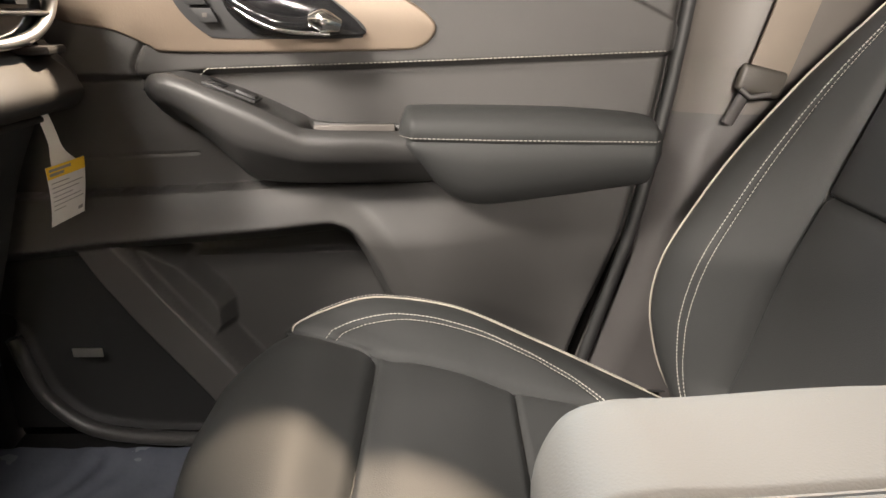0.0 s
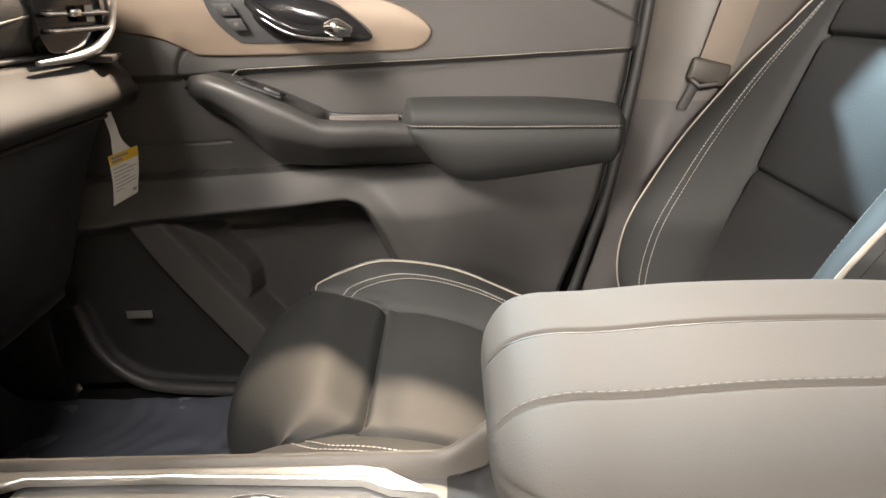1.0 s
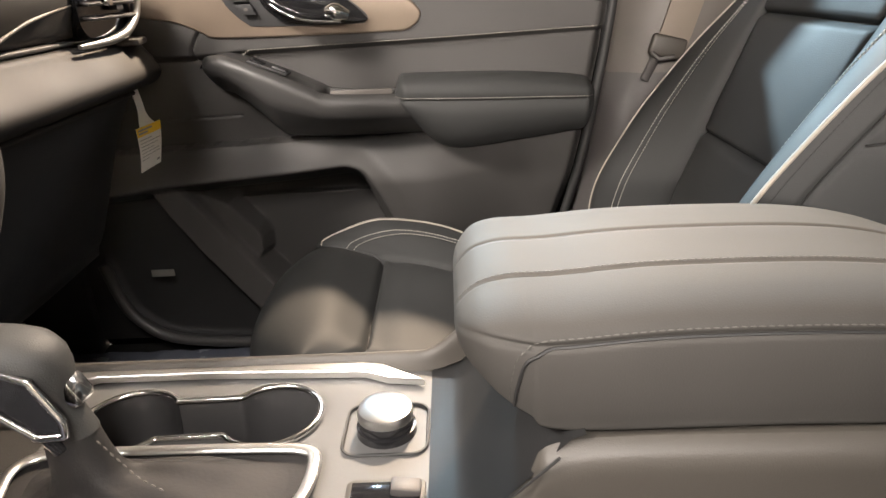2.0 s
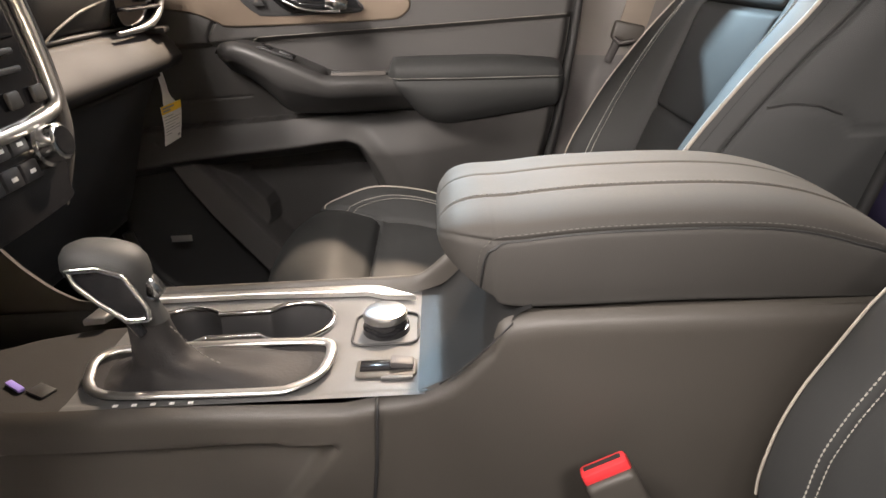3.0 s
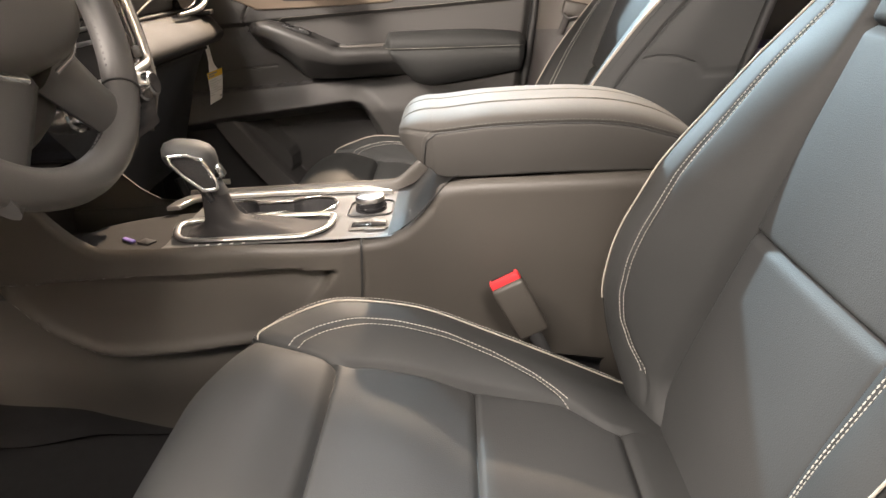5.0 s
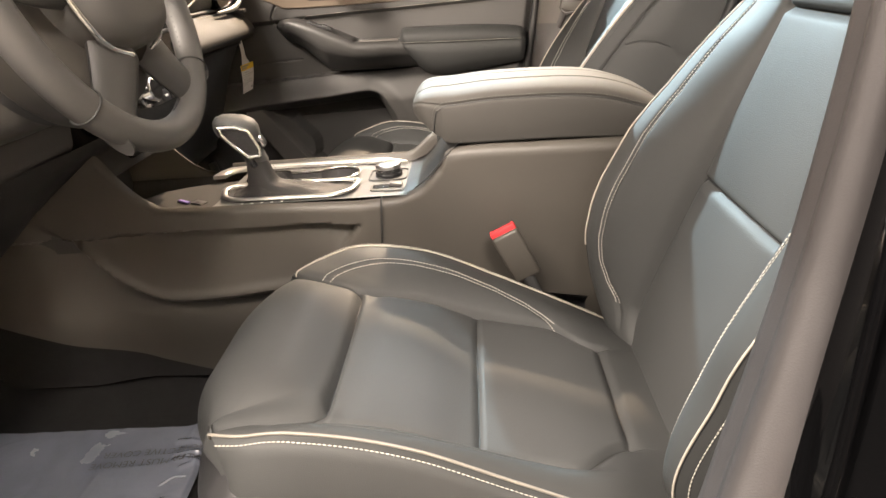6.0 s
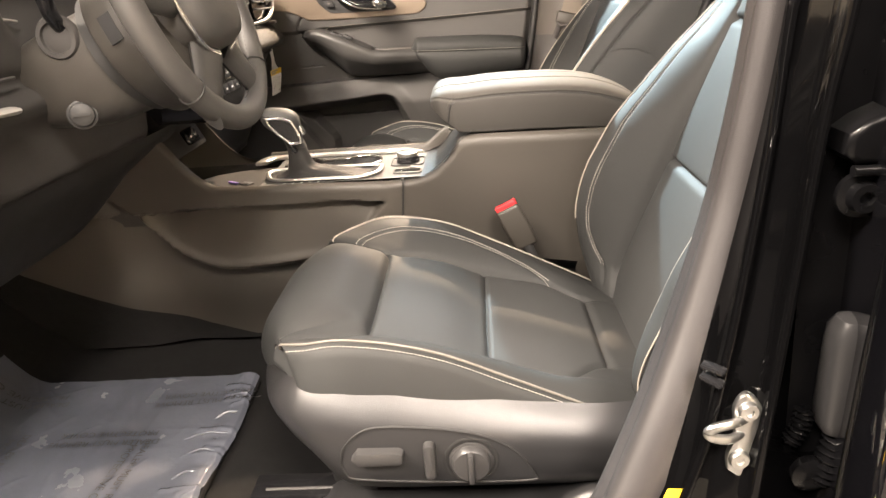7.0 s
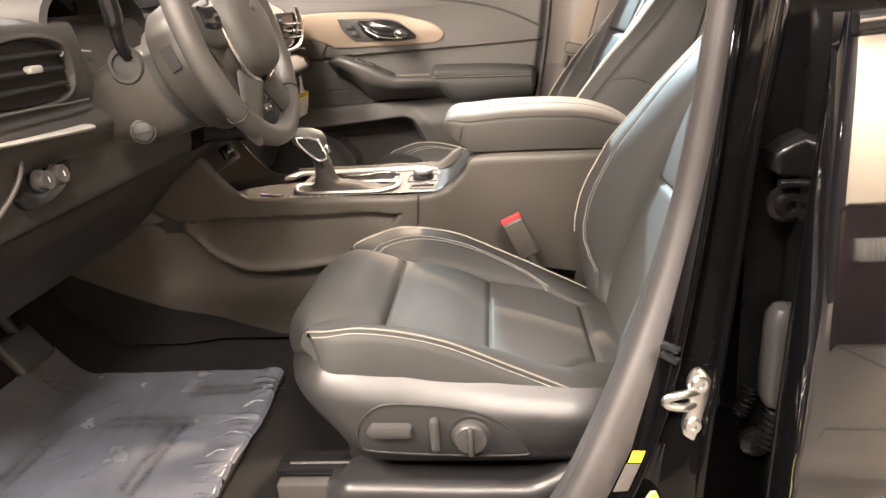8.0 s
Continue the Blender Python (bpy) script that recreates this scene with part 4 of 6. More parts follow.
def passenger_door():
    root = thing("passenger_door", (0, .93, .05), "charcoal passenger door trim with stitched padding, closed", "car door")
    S, Z = np.meshgrid(np.linspace(0, 1, 420), np.linspace(.02, .80, 400), indexing="ij")
    ex = curve_at(DOOR_EDGE, Z)
    X = -.74 + S * (ex + .74)
    y = np.full(X.shape, .905)
    # padded upper part above the stitched seam
    seam = curve_at([(-.80, .595), (-.40, .598), (-.30, .603), (.0, .609), (.32, .617)], X)
    y = y - .016 * sm(-.004, .010, Z - seam)
    y = y + .003 * np.exp(-((Z - seam) / .003) ** 2) * sm(-.33, -.30, X)
    # upper crease
    cr = curve_at([(-.2, .80), (-.05, .765), (.1, .738), (.2, .708), (.32, .650)], X)
    y = y + .010 * sm(-.002, .005, Z - cr) * sm(-.15, -.1, X)
    y = y + .02 * sm(.74, .80, Z)
    # lower panel with its upper ledge
    ledge = curve_at([(-.80, .435), (-.50, .444), (-.25, .453), (-.03, .459), (.32, .47)], X)
    low = sm(.001, -.003, Z - ledge)
    y = y - low * sm(.20, -.02, X) * (.020 + .046 * sm(-.01, .085, ledge - Z))
    y = y + .035 * low * sm(.07, .30, ledge - Z)
    y = y + .010 * sm(.05, -.05, X) * (Z > ledge) * sm(.09, .0, Z - ledge)
    # map pocket, its front, the bottle holder, the slanting bar and the speaker field
    def smin(p, q, r=.007):
        h = np.clip(.5 + .5 * (q - p) / r, 0, 1)
        return q + (p - q) * h - r * h * (1 - h)

    def lump(level, poly, slope=3.5):
        return level + slope * np.maximum(0, sdpoly(X, Z, poly))

    pocket = [(-.80, .355), (-.56, .374), (-.494, .383), (-.30, .396), (-.18, .4035), (-.145, .402), (-.118, .388), (-.095, .350), (-.075, .300), (-.045, .22), (.0, .10)]
    sd = sdpoly(X, Z, spl(pocket, 60).tolist() + [(.0, -.1), (-.9, -.1), (-.9, .36)])
    y = y + .014 * sm(.042, .0, sd) * sm(-.26, -.14, X)
    y = np.where(sd > -.03, y, .90) + 1.3 * (np.sqrt(sd ** 2 + .0035 ** 2) - sd)
    y = smin(y, np.full(X.shape, .958))
    y = smin(y, lump(.945, [(-.41, .322), (-.385, .333), (-.19, .336), (-.05, .338), (.1, .26), (.1, -.05), (-.34, -.05), (-.40, .2)]))
    y = smin(y, lump(.900, [(-.475, .372), (-.392, .330), (-.345, .278), (-.338, .262), (-.338, .235), (-.346, .222), (-.37, .20), (-.46, .30)]))
    y = smin(y, lump(.914, [(-.90, .42), (-.52, .385), (-.505, .32), (-.455, .245), (-.375, .13), (-.33, .06), (-.37, .045), (-.48, .050), (-.56, .062), (-.605, .09), (-.635, .14), (-.66, .25), (-.9, .3)]))
    bar = [(-.540, .42), (-.495, .395), (-.466, .366), (-.450, .345), (-.385, .258), (-.318, .172), (-.26, .10), (-.18, .0), (-.24, -.02), (-.33, .085), (-.36, .130), (-.45, .252), (-.497, .325), (-.515, .36)]
    y = smin(y, lump(.874, bar), .012)
    rim = sdline(X, Z, spl([(-.655, .22), (-.632, .13), (-.600, .086), (-.555, .057), (-.48, .044), (-.37, .038), (-.25, .034)], 40))
    y = y - .016 * np.exp(-(rim / .010) ** 2)
    # rounded rear edge
    y = y + .030 * sm(.975, 1.0, S) ** 2
    gap = sdline(X, Z, spl([(-.375, .655), (-.390, .637), (-.402, .615), (-.400, .598)], 16))
    y = y + .006 * np.exp(-(gap / .0025) ** 2)
    fold = sdline(X, Z, [(-.50, .492), (-.34, .497)])
    y = y + .0025 * np.exp(-(fold / .002) ** 2)
    v, f = grid(np.stack([X, y, Z], -1))
    deep = (sd < -.004).reshape(-1)
    part("door_trim", (v, [q for q in f if not deep[q[0]]]), PAD, root, "charcoal padded door trim", sharp=1.0)
    on_bar = (sdpoly(X, Z, bar) < .003).reshape(-1)
    part("pocket_bar", (v, [q for q in f if deep[q[0]] and on_bar[q[0]]]), PAD, root, "slanting charcoal bar across the map pocket", sharp=1.0)
    left = (X < np.interp(Z, [p[1] for p in ((-.18, .0), (-.318, .172), (-.45, .345), (-.52, .42))], [p[0] for p in ((-.18, .0), (-.318, .172), (-.45, .345), (-.52, .42))])).reshape(-1)
    part("speaker_field", (v, [q for q in f if deep[q[0]] and not on_bar[q[0]] and left[q[0]]]), SPEAKER, root, "black speaker field", sharp=1.0)
    part("map_pocket", (v, [q for q in f if deep[q[0]] and not on_bar[q[0]] and not left[q[0]]]), POCKET, root, "dark plastic map pocket", sharp=1.0)
    part("door_skin", box((-.20, .985, .40), (1.06, .05, .80), .01), PAINT, root)

    def dy(x, z):
        k = np.abs(Z[0] - z).argmin()
        return float(np.interp(x, X[:, k], y[:, k]))

    st = np.array([(x, dy(x, float(curve_at([(-.40, .598), (-.30, .603), (.0, .609), (.32, .617)], x)) + .008) - .0016,
                    float(curve_at([(-.40, .598), (-.30, .603), (.0, .609), (.32, .617)], x)) + .008) for x in np.linspace(-.305, .305, 200)])
    lead = spl([(-.327, st[0][1] + .004, .590), (-.318, st[0][1] + .001, .601), tuple(st[0])], 12)
    st = np.vstack([lead[:-1], st])
    part("stitching", stitches(st, np.tile((0, -1, 0.2), (len(st), 1)), .0036, .0022, .0009), DOOR_THREAD, root, "single row of pale thread")
    # handle bezel
    bz = spl([(-.375, .640), (-.35, .6325), (-.20, .630), (-.055, .6305), (-.030, .633), (-.013, .643), (-.006, .656), (-.010, .667), (-.026, .682), (-.055, .698), (-.10, .712), (-.16, .727), (-.25, .738), (-.36, .743), (-.47, .742), (-.56, .735)], 80)
    bz = np.vstack([bz, spl([(-.56, .735), (-.55, .70), (-.48, .672), (-.42, .660), (-.375, .640)], 20)[1:-1]])
    bezel = part("handle_bezel", prism([(a, .894, b) for a, b in bz], (0, -.0105, 0), .004, 3), BRONZE, root, "bronze-tinted grained trim round the door handle")
    # flat plate on the bezel, dark to imitate shade in the handle recess
    cup = spl([(-.345, .722), (-.33, .685), (-.30, .655), (-.27, .648), (-.12, .646), (-.098, .650), (-.098, .662), (-.13, .690), (-.16, .708), (-.22, .717), (-.345, .722)], 60)[:-1]
    part("recess_shade", prism([(a, .8840, b) for a, b in cup], (0, -.0022, 0), .0005), PLASTIC_LOW, bezel, "flat dark plate standing in for the shaded recess behind the door handle")
    hb = prism([(a, .876, b) for a, b in spl([(-.275, .712), (-.265, .680), (-.235, .655), (-.20, .650), (-.103, .650), (-.10, .660), (-.12, .680), (-.15, .700), (-.20, .712), (-.275, .712)], 50)[:-1]], (0, -.0018, 0), .0006)
    part("handle_well", hb, GLOSS, bezel)
    part("lever_edge", tube(spl([(-.268, .862, .700), (-.245, .848, .682), (-.212, .838, .664), (-.180, .840, .656), (-.135, .846, .652)], 40), .0026, 8), CHROME, bezel, "chrome edge of the lever")
    lever = spl([(-.272, .868, .708), (-.250, .855, .690), (-.215, .845, .672), (-.180, .846, .664), (-.150, .850, .664), (-.125, .855, .660)], 40)
    part("inside_handle", tube(lever, np.interp(np.linspace(0, 1, 40), [0, .2, .7, .85, 1], [.006, .0075, .0080, .0085, .004]), 12, flat=1.2), GLOSS, bezel, "gloss black inside door handle")
    part("lever_tip", tube(spl([(-.158, .848, .668), (-.142, .846, .668), (-.122, .850, .662)], 12), np.interp(np.linspace(0, 1, 12), [0, .5, 1], [.009, .0145, .007]), 8), CHROME, bezel, "faceted chrome end of the lever")
    for i in range(2):
        b = part("lock_button", prism([(a, .876, c) for a, c in ((-.327 + .016 * i, .706 - .021 * i), (-.298 + .012 * i, .706 - .021 * i), (-.290 + .012 * i, .689 - .021 * i), (-.316 + .016 * i, .689 - .021 * i))], (0, -.004, 0), .001), PLASTIC_LOW, bezel, "door lock button")
        part("lock_mark", box((-.308 + .014 * i, .8716, .698 - .021 * i), (.006, .0006, .005)), PILLAR_GREY, b)

    # armrest body
    ZT = [(-.392, .598), (-.38, .606), (-.36, .611), (-.33, .609), (-.28, .592), (-.23, .571), (-.19, .552), (-.16, .541), (-.05, .536), (.02, .532)]
    ZB = [(-.392, .586), (-.386, .573), (-.374, .562), (-.355, .549), (-.32, .526), (-.29, .500), (-.262, .472), (-.24, .464), (-.18, .460), (-.05, .458), (.02, .458)]
    YI = [(-.392, .866), (-.386, .850), (-.374, .838), (-.355, .829), (-.32, .818), (-.27, .808), (-.18, .806), (-.05, .812), (.02, .822)]
    rings = []
    for x in np.r_[np.linspace(-.392, -.375, 12), np.linspace(-.372, .02, 84)]:
        t, b, yi = (float(curve_at(c, x)) for c in (ZT, ZB, YI))
        if x < -.340:
            k = math.sqrt(max(0.0, 1 - ((-.340 - x) / .0525) ** 2))
            t, b, yi = .585 + (.6105 - .585) * k, .585 - (.585 - .541) * k, .935 - (.935 - .825) * k
        h = t - b
        k = min(1, h / .06)
        cup = .028 * sm(-.180, -.172, x) * sm(-.054, -.062, x)
        rings.append([(x, .935, t - .003), (x, .890, t - .002), (x, .885, t - .004 - cup), (x, yi + .034, t - .004 - cup * 1.05), (x, yi + .024, t - .002 - cup * .4), (x, yi + .016, t), (x, yi + .011, t - .0012), (x, yi + .003, t - .008 * k), (x, yi + .0005, t - .013 * k), (x, yi, t - .020 * k), (x, yi + .001, t - .34 * h), (x, yi + .004, t - .47 * h),
                      (x, yi + .011, t - .54 * h), (x, yi + .036, b + .20 * h), (x, yi + .056, b + .06 * h), (x, yi + .066, b + .01 * h), (x, .93, b)])
    arm = part("armrest", loft(rings), DOORPLASTIC, root, "charcoal plastic pull armrest with window switch", sharp=1.2)
    part("switch_plate", box((-.262, .846, .5865), (.068, .036, .004), .001, (0, 21.5, 0)), PLASTIC_LOW, arm)
    part("window_switch", box((-.245, .846, .5805), (.026, .020, .010), .003, (0, 26, 0)), PLASTIC_LOW, arm, "window switch")
    part("switch_mark", box((-.237, .842, .5815), (.007, .006, .0012), 0, (0, 26, 0)), SEAL, arm)
    part("switch_hollow", box((-.280, .846, .5953), (.022, .022, .003), .0005, (0, 21.5, 0)), GLOSS, arm)
    part("pull_cup_wall", box((-.117, .8845, .524), (.108, .005, .026), .002, (8, 0, 0)), CUPGREY, arm, "grey wall of the pull cup")
    part("pull_cup", box((-.117, .862, .5115), (.104, .040, .004), .001), PLASTIC_LOW, arm, "dark floor of the pull cup")

    # elbow pad
    T2 = [(-.054, .545), (-.048, .557), (-.035, .564), (.05, .563), (.15, .559), (.24, .550), (.272, .543), (.279, .535)]
    B2 = [(-.054, .520), (-.048, .512), (-.03, .489), (-.005, .459), (.02, .441), (.04, .435), (.07, .434), (.15, .442), (.24, .452), (.272, .457), (.279, .470)]
    rings, line = [], []
    for x in np.linspace(-.054, .279, 90):
        t, b = (float(curve_at(c, x)) for c in (T2, B2))
        e = .018 * (sm(-.035, -.054, x) + sm(.265, .279, x))
        yi = .802 + e + .012 * sm(.05, .28, x)
        zs = .527 - .012 * (x + .05) / .33
        ring = [(x, .925, t - .012), (x, yi + .060, t), (x, yi + .028, t - .003), (x, yi + .010, t - .010), (x, yi + .002, (t + zs) / 2), (x, yi + .002, zs + .003), (x, yi + .0045, zs), (x, yi + .002, zs - .003),
                (x, yi + .001, zs - .3 * (zs - b)), (x, yi + .012, zs - .65 * (zs - b)), (x, yi + .032, b + .006), (x, yi + .05, b), (x, .925, b)]
        rings.append(ring)
        line.append((x, yi + .0005, zs + .0045))
    pad = part("elbow_pad", loft(rings), LEATHER, root, "padded black leather elbow rest", sharp=1.2)
    part("stitching", stitches(line, np.tile((0, -1, .3), (90, 1)), .0034, .0022, .0008), DOOR_THREAD, pad, "pale thread")
    part("badge", box((-.523, .858, .2145), (.044, .003, .014), .001), SILVER, root, "small grey speaker badge")
    part("pocket_rim", tube(spl([(-.655, .896, .22), (-.632, .896, .13), (-.600, .895, .086), (-.555, .894, .057), (-.48, .893, .044), (-.37, .893, .038), (-.25, .893, .034)], 60), .0115, 12, up=(0, 1, 0)), DOORPLASTIC, root, "dark rim under the speaker field")
    seal = [(float(curve_at(DOOR_EDGE, z)) + .008, .922, z) for z in np.linspace(0, .85, 60)]
    part("door_seal", tube(seal, .009, 12, up=(0, 1, 0)), RUBBER, root, "black rubber door seal")


passenger_door()


def passenger_pillar():
    Z = np.linspace(0, 1.15, 90)
    ex = curve_at(DOOR_EDGE + [(1.2, .42)], Z) + .020
    rows = []
    for z, x in zip(Z, ex):
        k = sm(.50, .56, z)
        rows.append([(x - .05, .972, z), (x - .012, .962, z), (x, .935, z), (x + .004, .915, z), (x + .03 + .012 * (1 - k), .902 - .012 * (1 - k), z), (x + .05, .890 - .006 * k, z), (x + .09, .880, z), (x + .14, .878, z), (x + .20, .885, z), (x + .26, .93, z)])
    # two greys imitate the light that fades down the pillar
    cut = int(np.searchsorted(Z, .535))
    tagged(part("b_pillar_trim", grid(np.array(rows[cut:])), PILLAR_GREY, sharp=1.0), "upper B-pillar trim beside the passenger seat, lightened to imitate light on it", "pillar trim", kind="structure")
    tagged(part("b_pillar_trim_2", grid(np.array(rows[:cut + 1])), SEAL, sharp=1.0), "lower B-pillar trim beside the passenger seat, darkened to imitate shade", "pillar trim", kind="structure")
    root = thing("seat_belt", (.42, .86, .58), "taupe seat belt with a dark height-adjuster clip on the pillar", "seat belt")
    W = np.array([(.37, .862, .52), (.392, .860, .56), (.408, .858, .595), (.432, .855, .68), (.462, .85, .80), (.50, .84, .98)])
    mid = spl(W, 40)
    P = np.array([[m + np.array([-.024, -.002, .003]), m + np.array([-.012, -.004, .001]), m + np.array([.012, -.004, -.002]), m + np.array([.028, 0, -.006]), m + np.array([.028, .003, -.006]), m + np.array([-.024, .002, .003])] for m in mid[14:]])
    part("webbing", loft(P), BELT, root)
    part("clip", box((.402, .855, .588), (.060, .014, .034), .006, (0, 14, 0), 3), PLASTIC, root, "dark plastic belt clip")
    part("clip_bar", tube([(.374, .846, .580), (.385, .842, .570), (.41, .842, .573)], .004, 8), SEAL, root)
    part("tongue", tube([(.382, .852, .572), (.376, .856, .555), (.368, .860, .535)], .008, 8, flat=.5, up=(0, 1, 0)), SEAL, root, "grey belt tongue")


passenger_pillar()


# ---------------------------------------------------------------- dashboard
def dashboard():
    root = thing("dashboard", (-.55, CY, .3), "charcoal dashboard with padded stitched top and trim strips", "dashboard")

    def sweep(name, prof, ys, m, lab="", bow=0.0, n=90):
        p = spl(prof, n)
        P = np.array([[(a - bow * ((y - ys[0]) / (ys[-1] - ys[0])) ** 2, y, b) for a, b in p] for y in ys])
        return part(name, grid(P), m, root, lab, sharp=1.0)

    yp = np.linspace(.325, .80, 60)
    sweep("upper_pad", [(-1.0, .86), (-.72, .835), (-.56, .80), (-.480, .760), (-.452, .715), (-.458, .675), (-.475, .655), (-.53, .648)], yp, DASHPAD, "padded dashboard top with a stitched seam", .015)
    sweep("trim_line", [(-.490, .659), (-.466, .656), (-.461, .6525), (-.466, .6485), (-.490, .648)], np.linspace(.33, .735, 40), SEAL, "thin grey trim line", .013, 24)
    yb = np.linspace(.300, .80, 70)
    sweep("lower_band", [(-.55, .652), (-.470, .648), (-.452, .640), (-.428, .620), (-.414, .603), (-.412, .592), (-.420, .581), (-.440, .573), (-.50, .570)], yb, DASHPAD, "padded shelf band above the glovebox", .012)
    sweep("glove_lip", [(-.470, .573), (-.447, .572), (-.441, .5675), (-.446, .563), (-.470, .562)], np.linspace(.302, .757, 40), DASHPAD, "thin lip above the glovebox", .012, 24)
    sweep("glovebox", [(-.50, .571), (-.456, .570), (-.449, .566), (-.453, .556), (-.482, .50), (-.520, .40), (-.555, .32), (-.60, .29), (-.9, .28)], np.linspace(.300, .752, 50), RUBBER, "dark plastic glovebox lid", .012)
    for y in (.80,):
        part("dash_end", prism([(-1.0, y, .84), (-.72, y, .81), (-.49, y, .76), (-.463, y, .70), (-.47, y, .652), (-.44, y, .615), (-.436, y, .592), (-.47, y, .574), (-.56, y, .55), (-.62, y, .36), (-.95, y, .28)], (0, .028, 0), .012, 3), RUBBER, root)
    st = spl([(-.470, .424, .634), (-.461, .450, .659), (-.4555, .512, .681), (-.4575, .575, .692), (-.4595, .64, .700), (-.4625, .705, .708), (-.4645, .745, .713)], 70)
    part("pad_seam", tube(st, .0022, 10), PIPE_DIM, root, "tan seam cord on the dashboard pad")
    sweep("center_top", [(-1.0, .86), (-.72, .835), (-.56, .815), (-.47, .805), (-.455, .795), (-.47, .78), (-.52, .775)], np.linspace(-.05, .33, 30), PAD)
    part("inner_wall", box((-.75, CY, .55), (.40, .20, .50)), DASH, root)
    # passenger vent
    vent = thing_child("air_vent", root, (-.45, .74, .70))
    oc = rrect(.640, .795, .656, .752, .030, 8)
    sw = spl([(.61, .649), (.66, .649), (.71, .651), (.755, .659), (.788, .677), (.803, .70), (.806, .72), (.796, .745), (.775, .768)], 50)
    part("vent_ring", tube([(-.444 - .01 * (z - .70), y, z) for y, z in sw], np.interp(np.linspace(0, 1, 50), [0, .25, .7, 1], [.003, .006, .0085, .004]), 12, up=(1, 0, 0)), SATIN, vent, "curved chrome vent trim")
    part("vent_well", prism([(-.452, y, z) for y, z in oc], (-.035, 0, 0)), GLOSS, vent)
    for i in range(3):
        part("vent_blade", box((-.446, .72, .682 + .019 * i), (.016, .140, .004), .0015, (0, 15, 0)), DASH, vent)
    part("vent_knob", box((-.438, .70, .701), (.010, .020, .009), .003), CHROME, vent)
    part("ledge_trim", box((-.458, .775, .642), (.05, .06, .010), .004, (0, 0, 12)), DASH, root)

    # centre stack
    stack = thing_child("center_stack", root, (-.42, .14, .6))
    face = [(-.030, .80), (.305, .80), (.307, .70), (.300, .62), (.285, .565), (.265, .520), (.240, .502), (.045, .502), (.0, .53), (-.028, .60)]
    fx = lambda z: -.385 - .20 * (z - .56)
    ring = [(fx(z), y, z) for y, z in spl(face + face[:1], 90)[:-1]]
    part("stack_face", prism(ring, (-.10, 0, 0), 0), GLOSS, stack, "gloss black center stack")
    edge = spl([(fx(.80), .310, .80), (fx(.70), .314, .70), (fx(.63), .308, .63), (fx(.60), .298, .60), (fx(.592), .27, .592), (fx(.588), .20, .588), (fx(.588), .08, .588), (fx(.592), .0, .592)], 60)
    part("stack_trim", tube(edge + np.array([.004, 0, 0]), .0075, 10, flat=1.0, up=(1, 0, 0)), SILVER, stack, "satin silver stack trim")
    wing = spl([(fx(.80) - .01, .322, .80), (fx(.68) - .008, .327, .68), (fx(.60) - .008, .318, .60), (fx(.55) - .012, .302, .55), (fx(.50) - .03, .275, .49)], 40)
    part("stack_wing", tube(wing, np.linspace(.016, .010, 40), 10, up=(1, 0, 0)), PAD, stack)
    part("screen_frame", box((fx(.735) + .002, .14, .735), (.012, .285, .125), .004, (0, -11, 0)), GLOSS, stack)
    part("screen", box((fx(.735) + .0085, .14, .735), (.002, .262, .105), .001, (0, -11, 0)), GLOSS, stack, "dark touch screen, switched off")
    for i, z in enumerate((.662, .644)):
        part("vent_slat", box((fx(z) + .004, .14, z), (.014, .24, .006), .002, (0, -11, 0)), SEAL, stack)
    for y in (.245, .040):
        k = part("climate_knob", turned([(.024, 0), (.024, .006), (.0205, .008), (.0195, .024), (.017, .026), (.001, .026)], pose(fx(.565) + .001, y, .565, 0, 79, 0)), CHROME, stack, "chrome-rimmed climate knob")
        part("knob_face", turned([(.0155, .0262), (.0155, .0275), (.001, .0278)], pose(fx(.565) + .001, y, .565, 0, 79, 0)), GLOSS, k)
    for i in range(5):
        for j in range(2):
            b = part("climate_button", box((fx(.575 - .028 * j) + .002, .078 + .032 * i, .577 - .028 * j), (.006, .028, .020), .002, (0, -11, 0)), PLASTIC_LOW, stack)
            part("button_mark", box((fx(.575 - .028 * j) + .0056, .078 + .032 * i, .577 - .028 * j), (.0006, .009, .004), 0, (0, -11, 0)), PAPER, b)
    for y in (.245, .29):
        part("seat_heat_button", box((fx(.612) + .003, y - .012, .616), (.006, .022, .018), .003, (0, -11, 0)), PLASTIC, stack)
    # sockets in the bin's rear wall
    part("bin_back", box((-.515, CY, .47), (.03, .19, .11), .006, (0, -25, 0)), DASH, stack)
    sock = part("usb_socket", box((-.468, .128, .462), (.014, .050, .034), .006, (0, -25, 0)), GLOSS, stack, "gloss black socket panel")
    for i in range(2):
        part("socket_ring", box((-.4605, .118 + .02 * i, .4645), (.002, .012, .008), .001, (0, -25, 0)), CHROME, sock)
    return root


def thing_child(name, parent, at):
    """A part made of several pieces: a small hidden core mesh that carries them."""
    return part(name, box(at, (.02, .02, .02)), PLASTIC_LOW, parent)


dashboard()


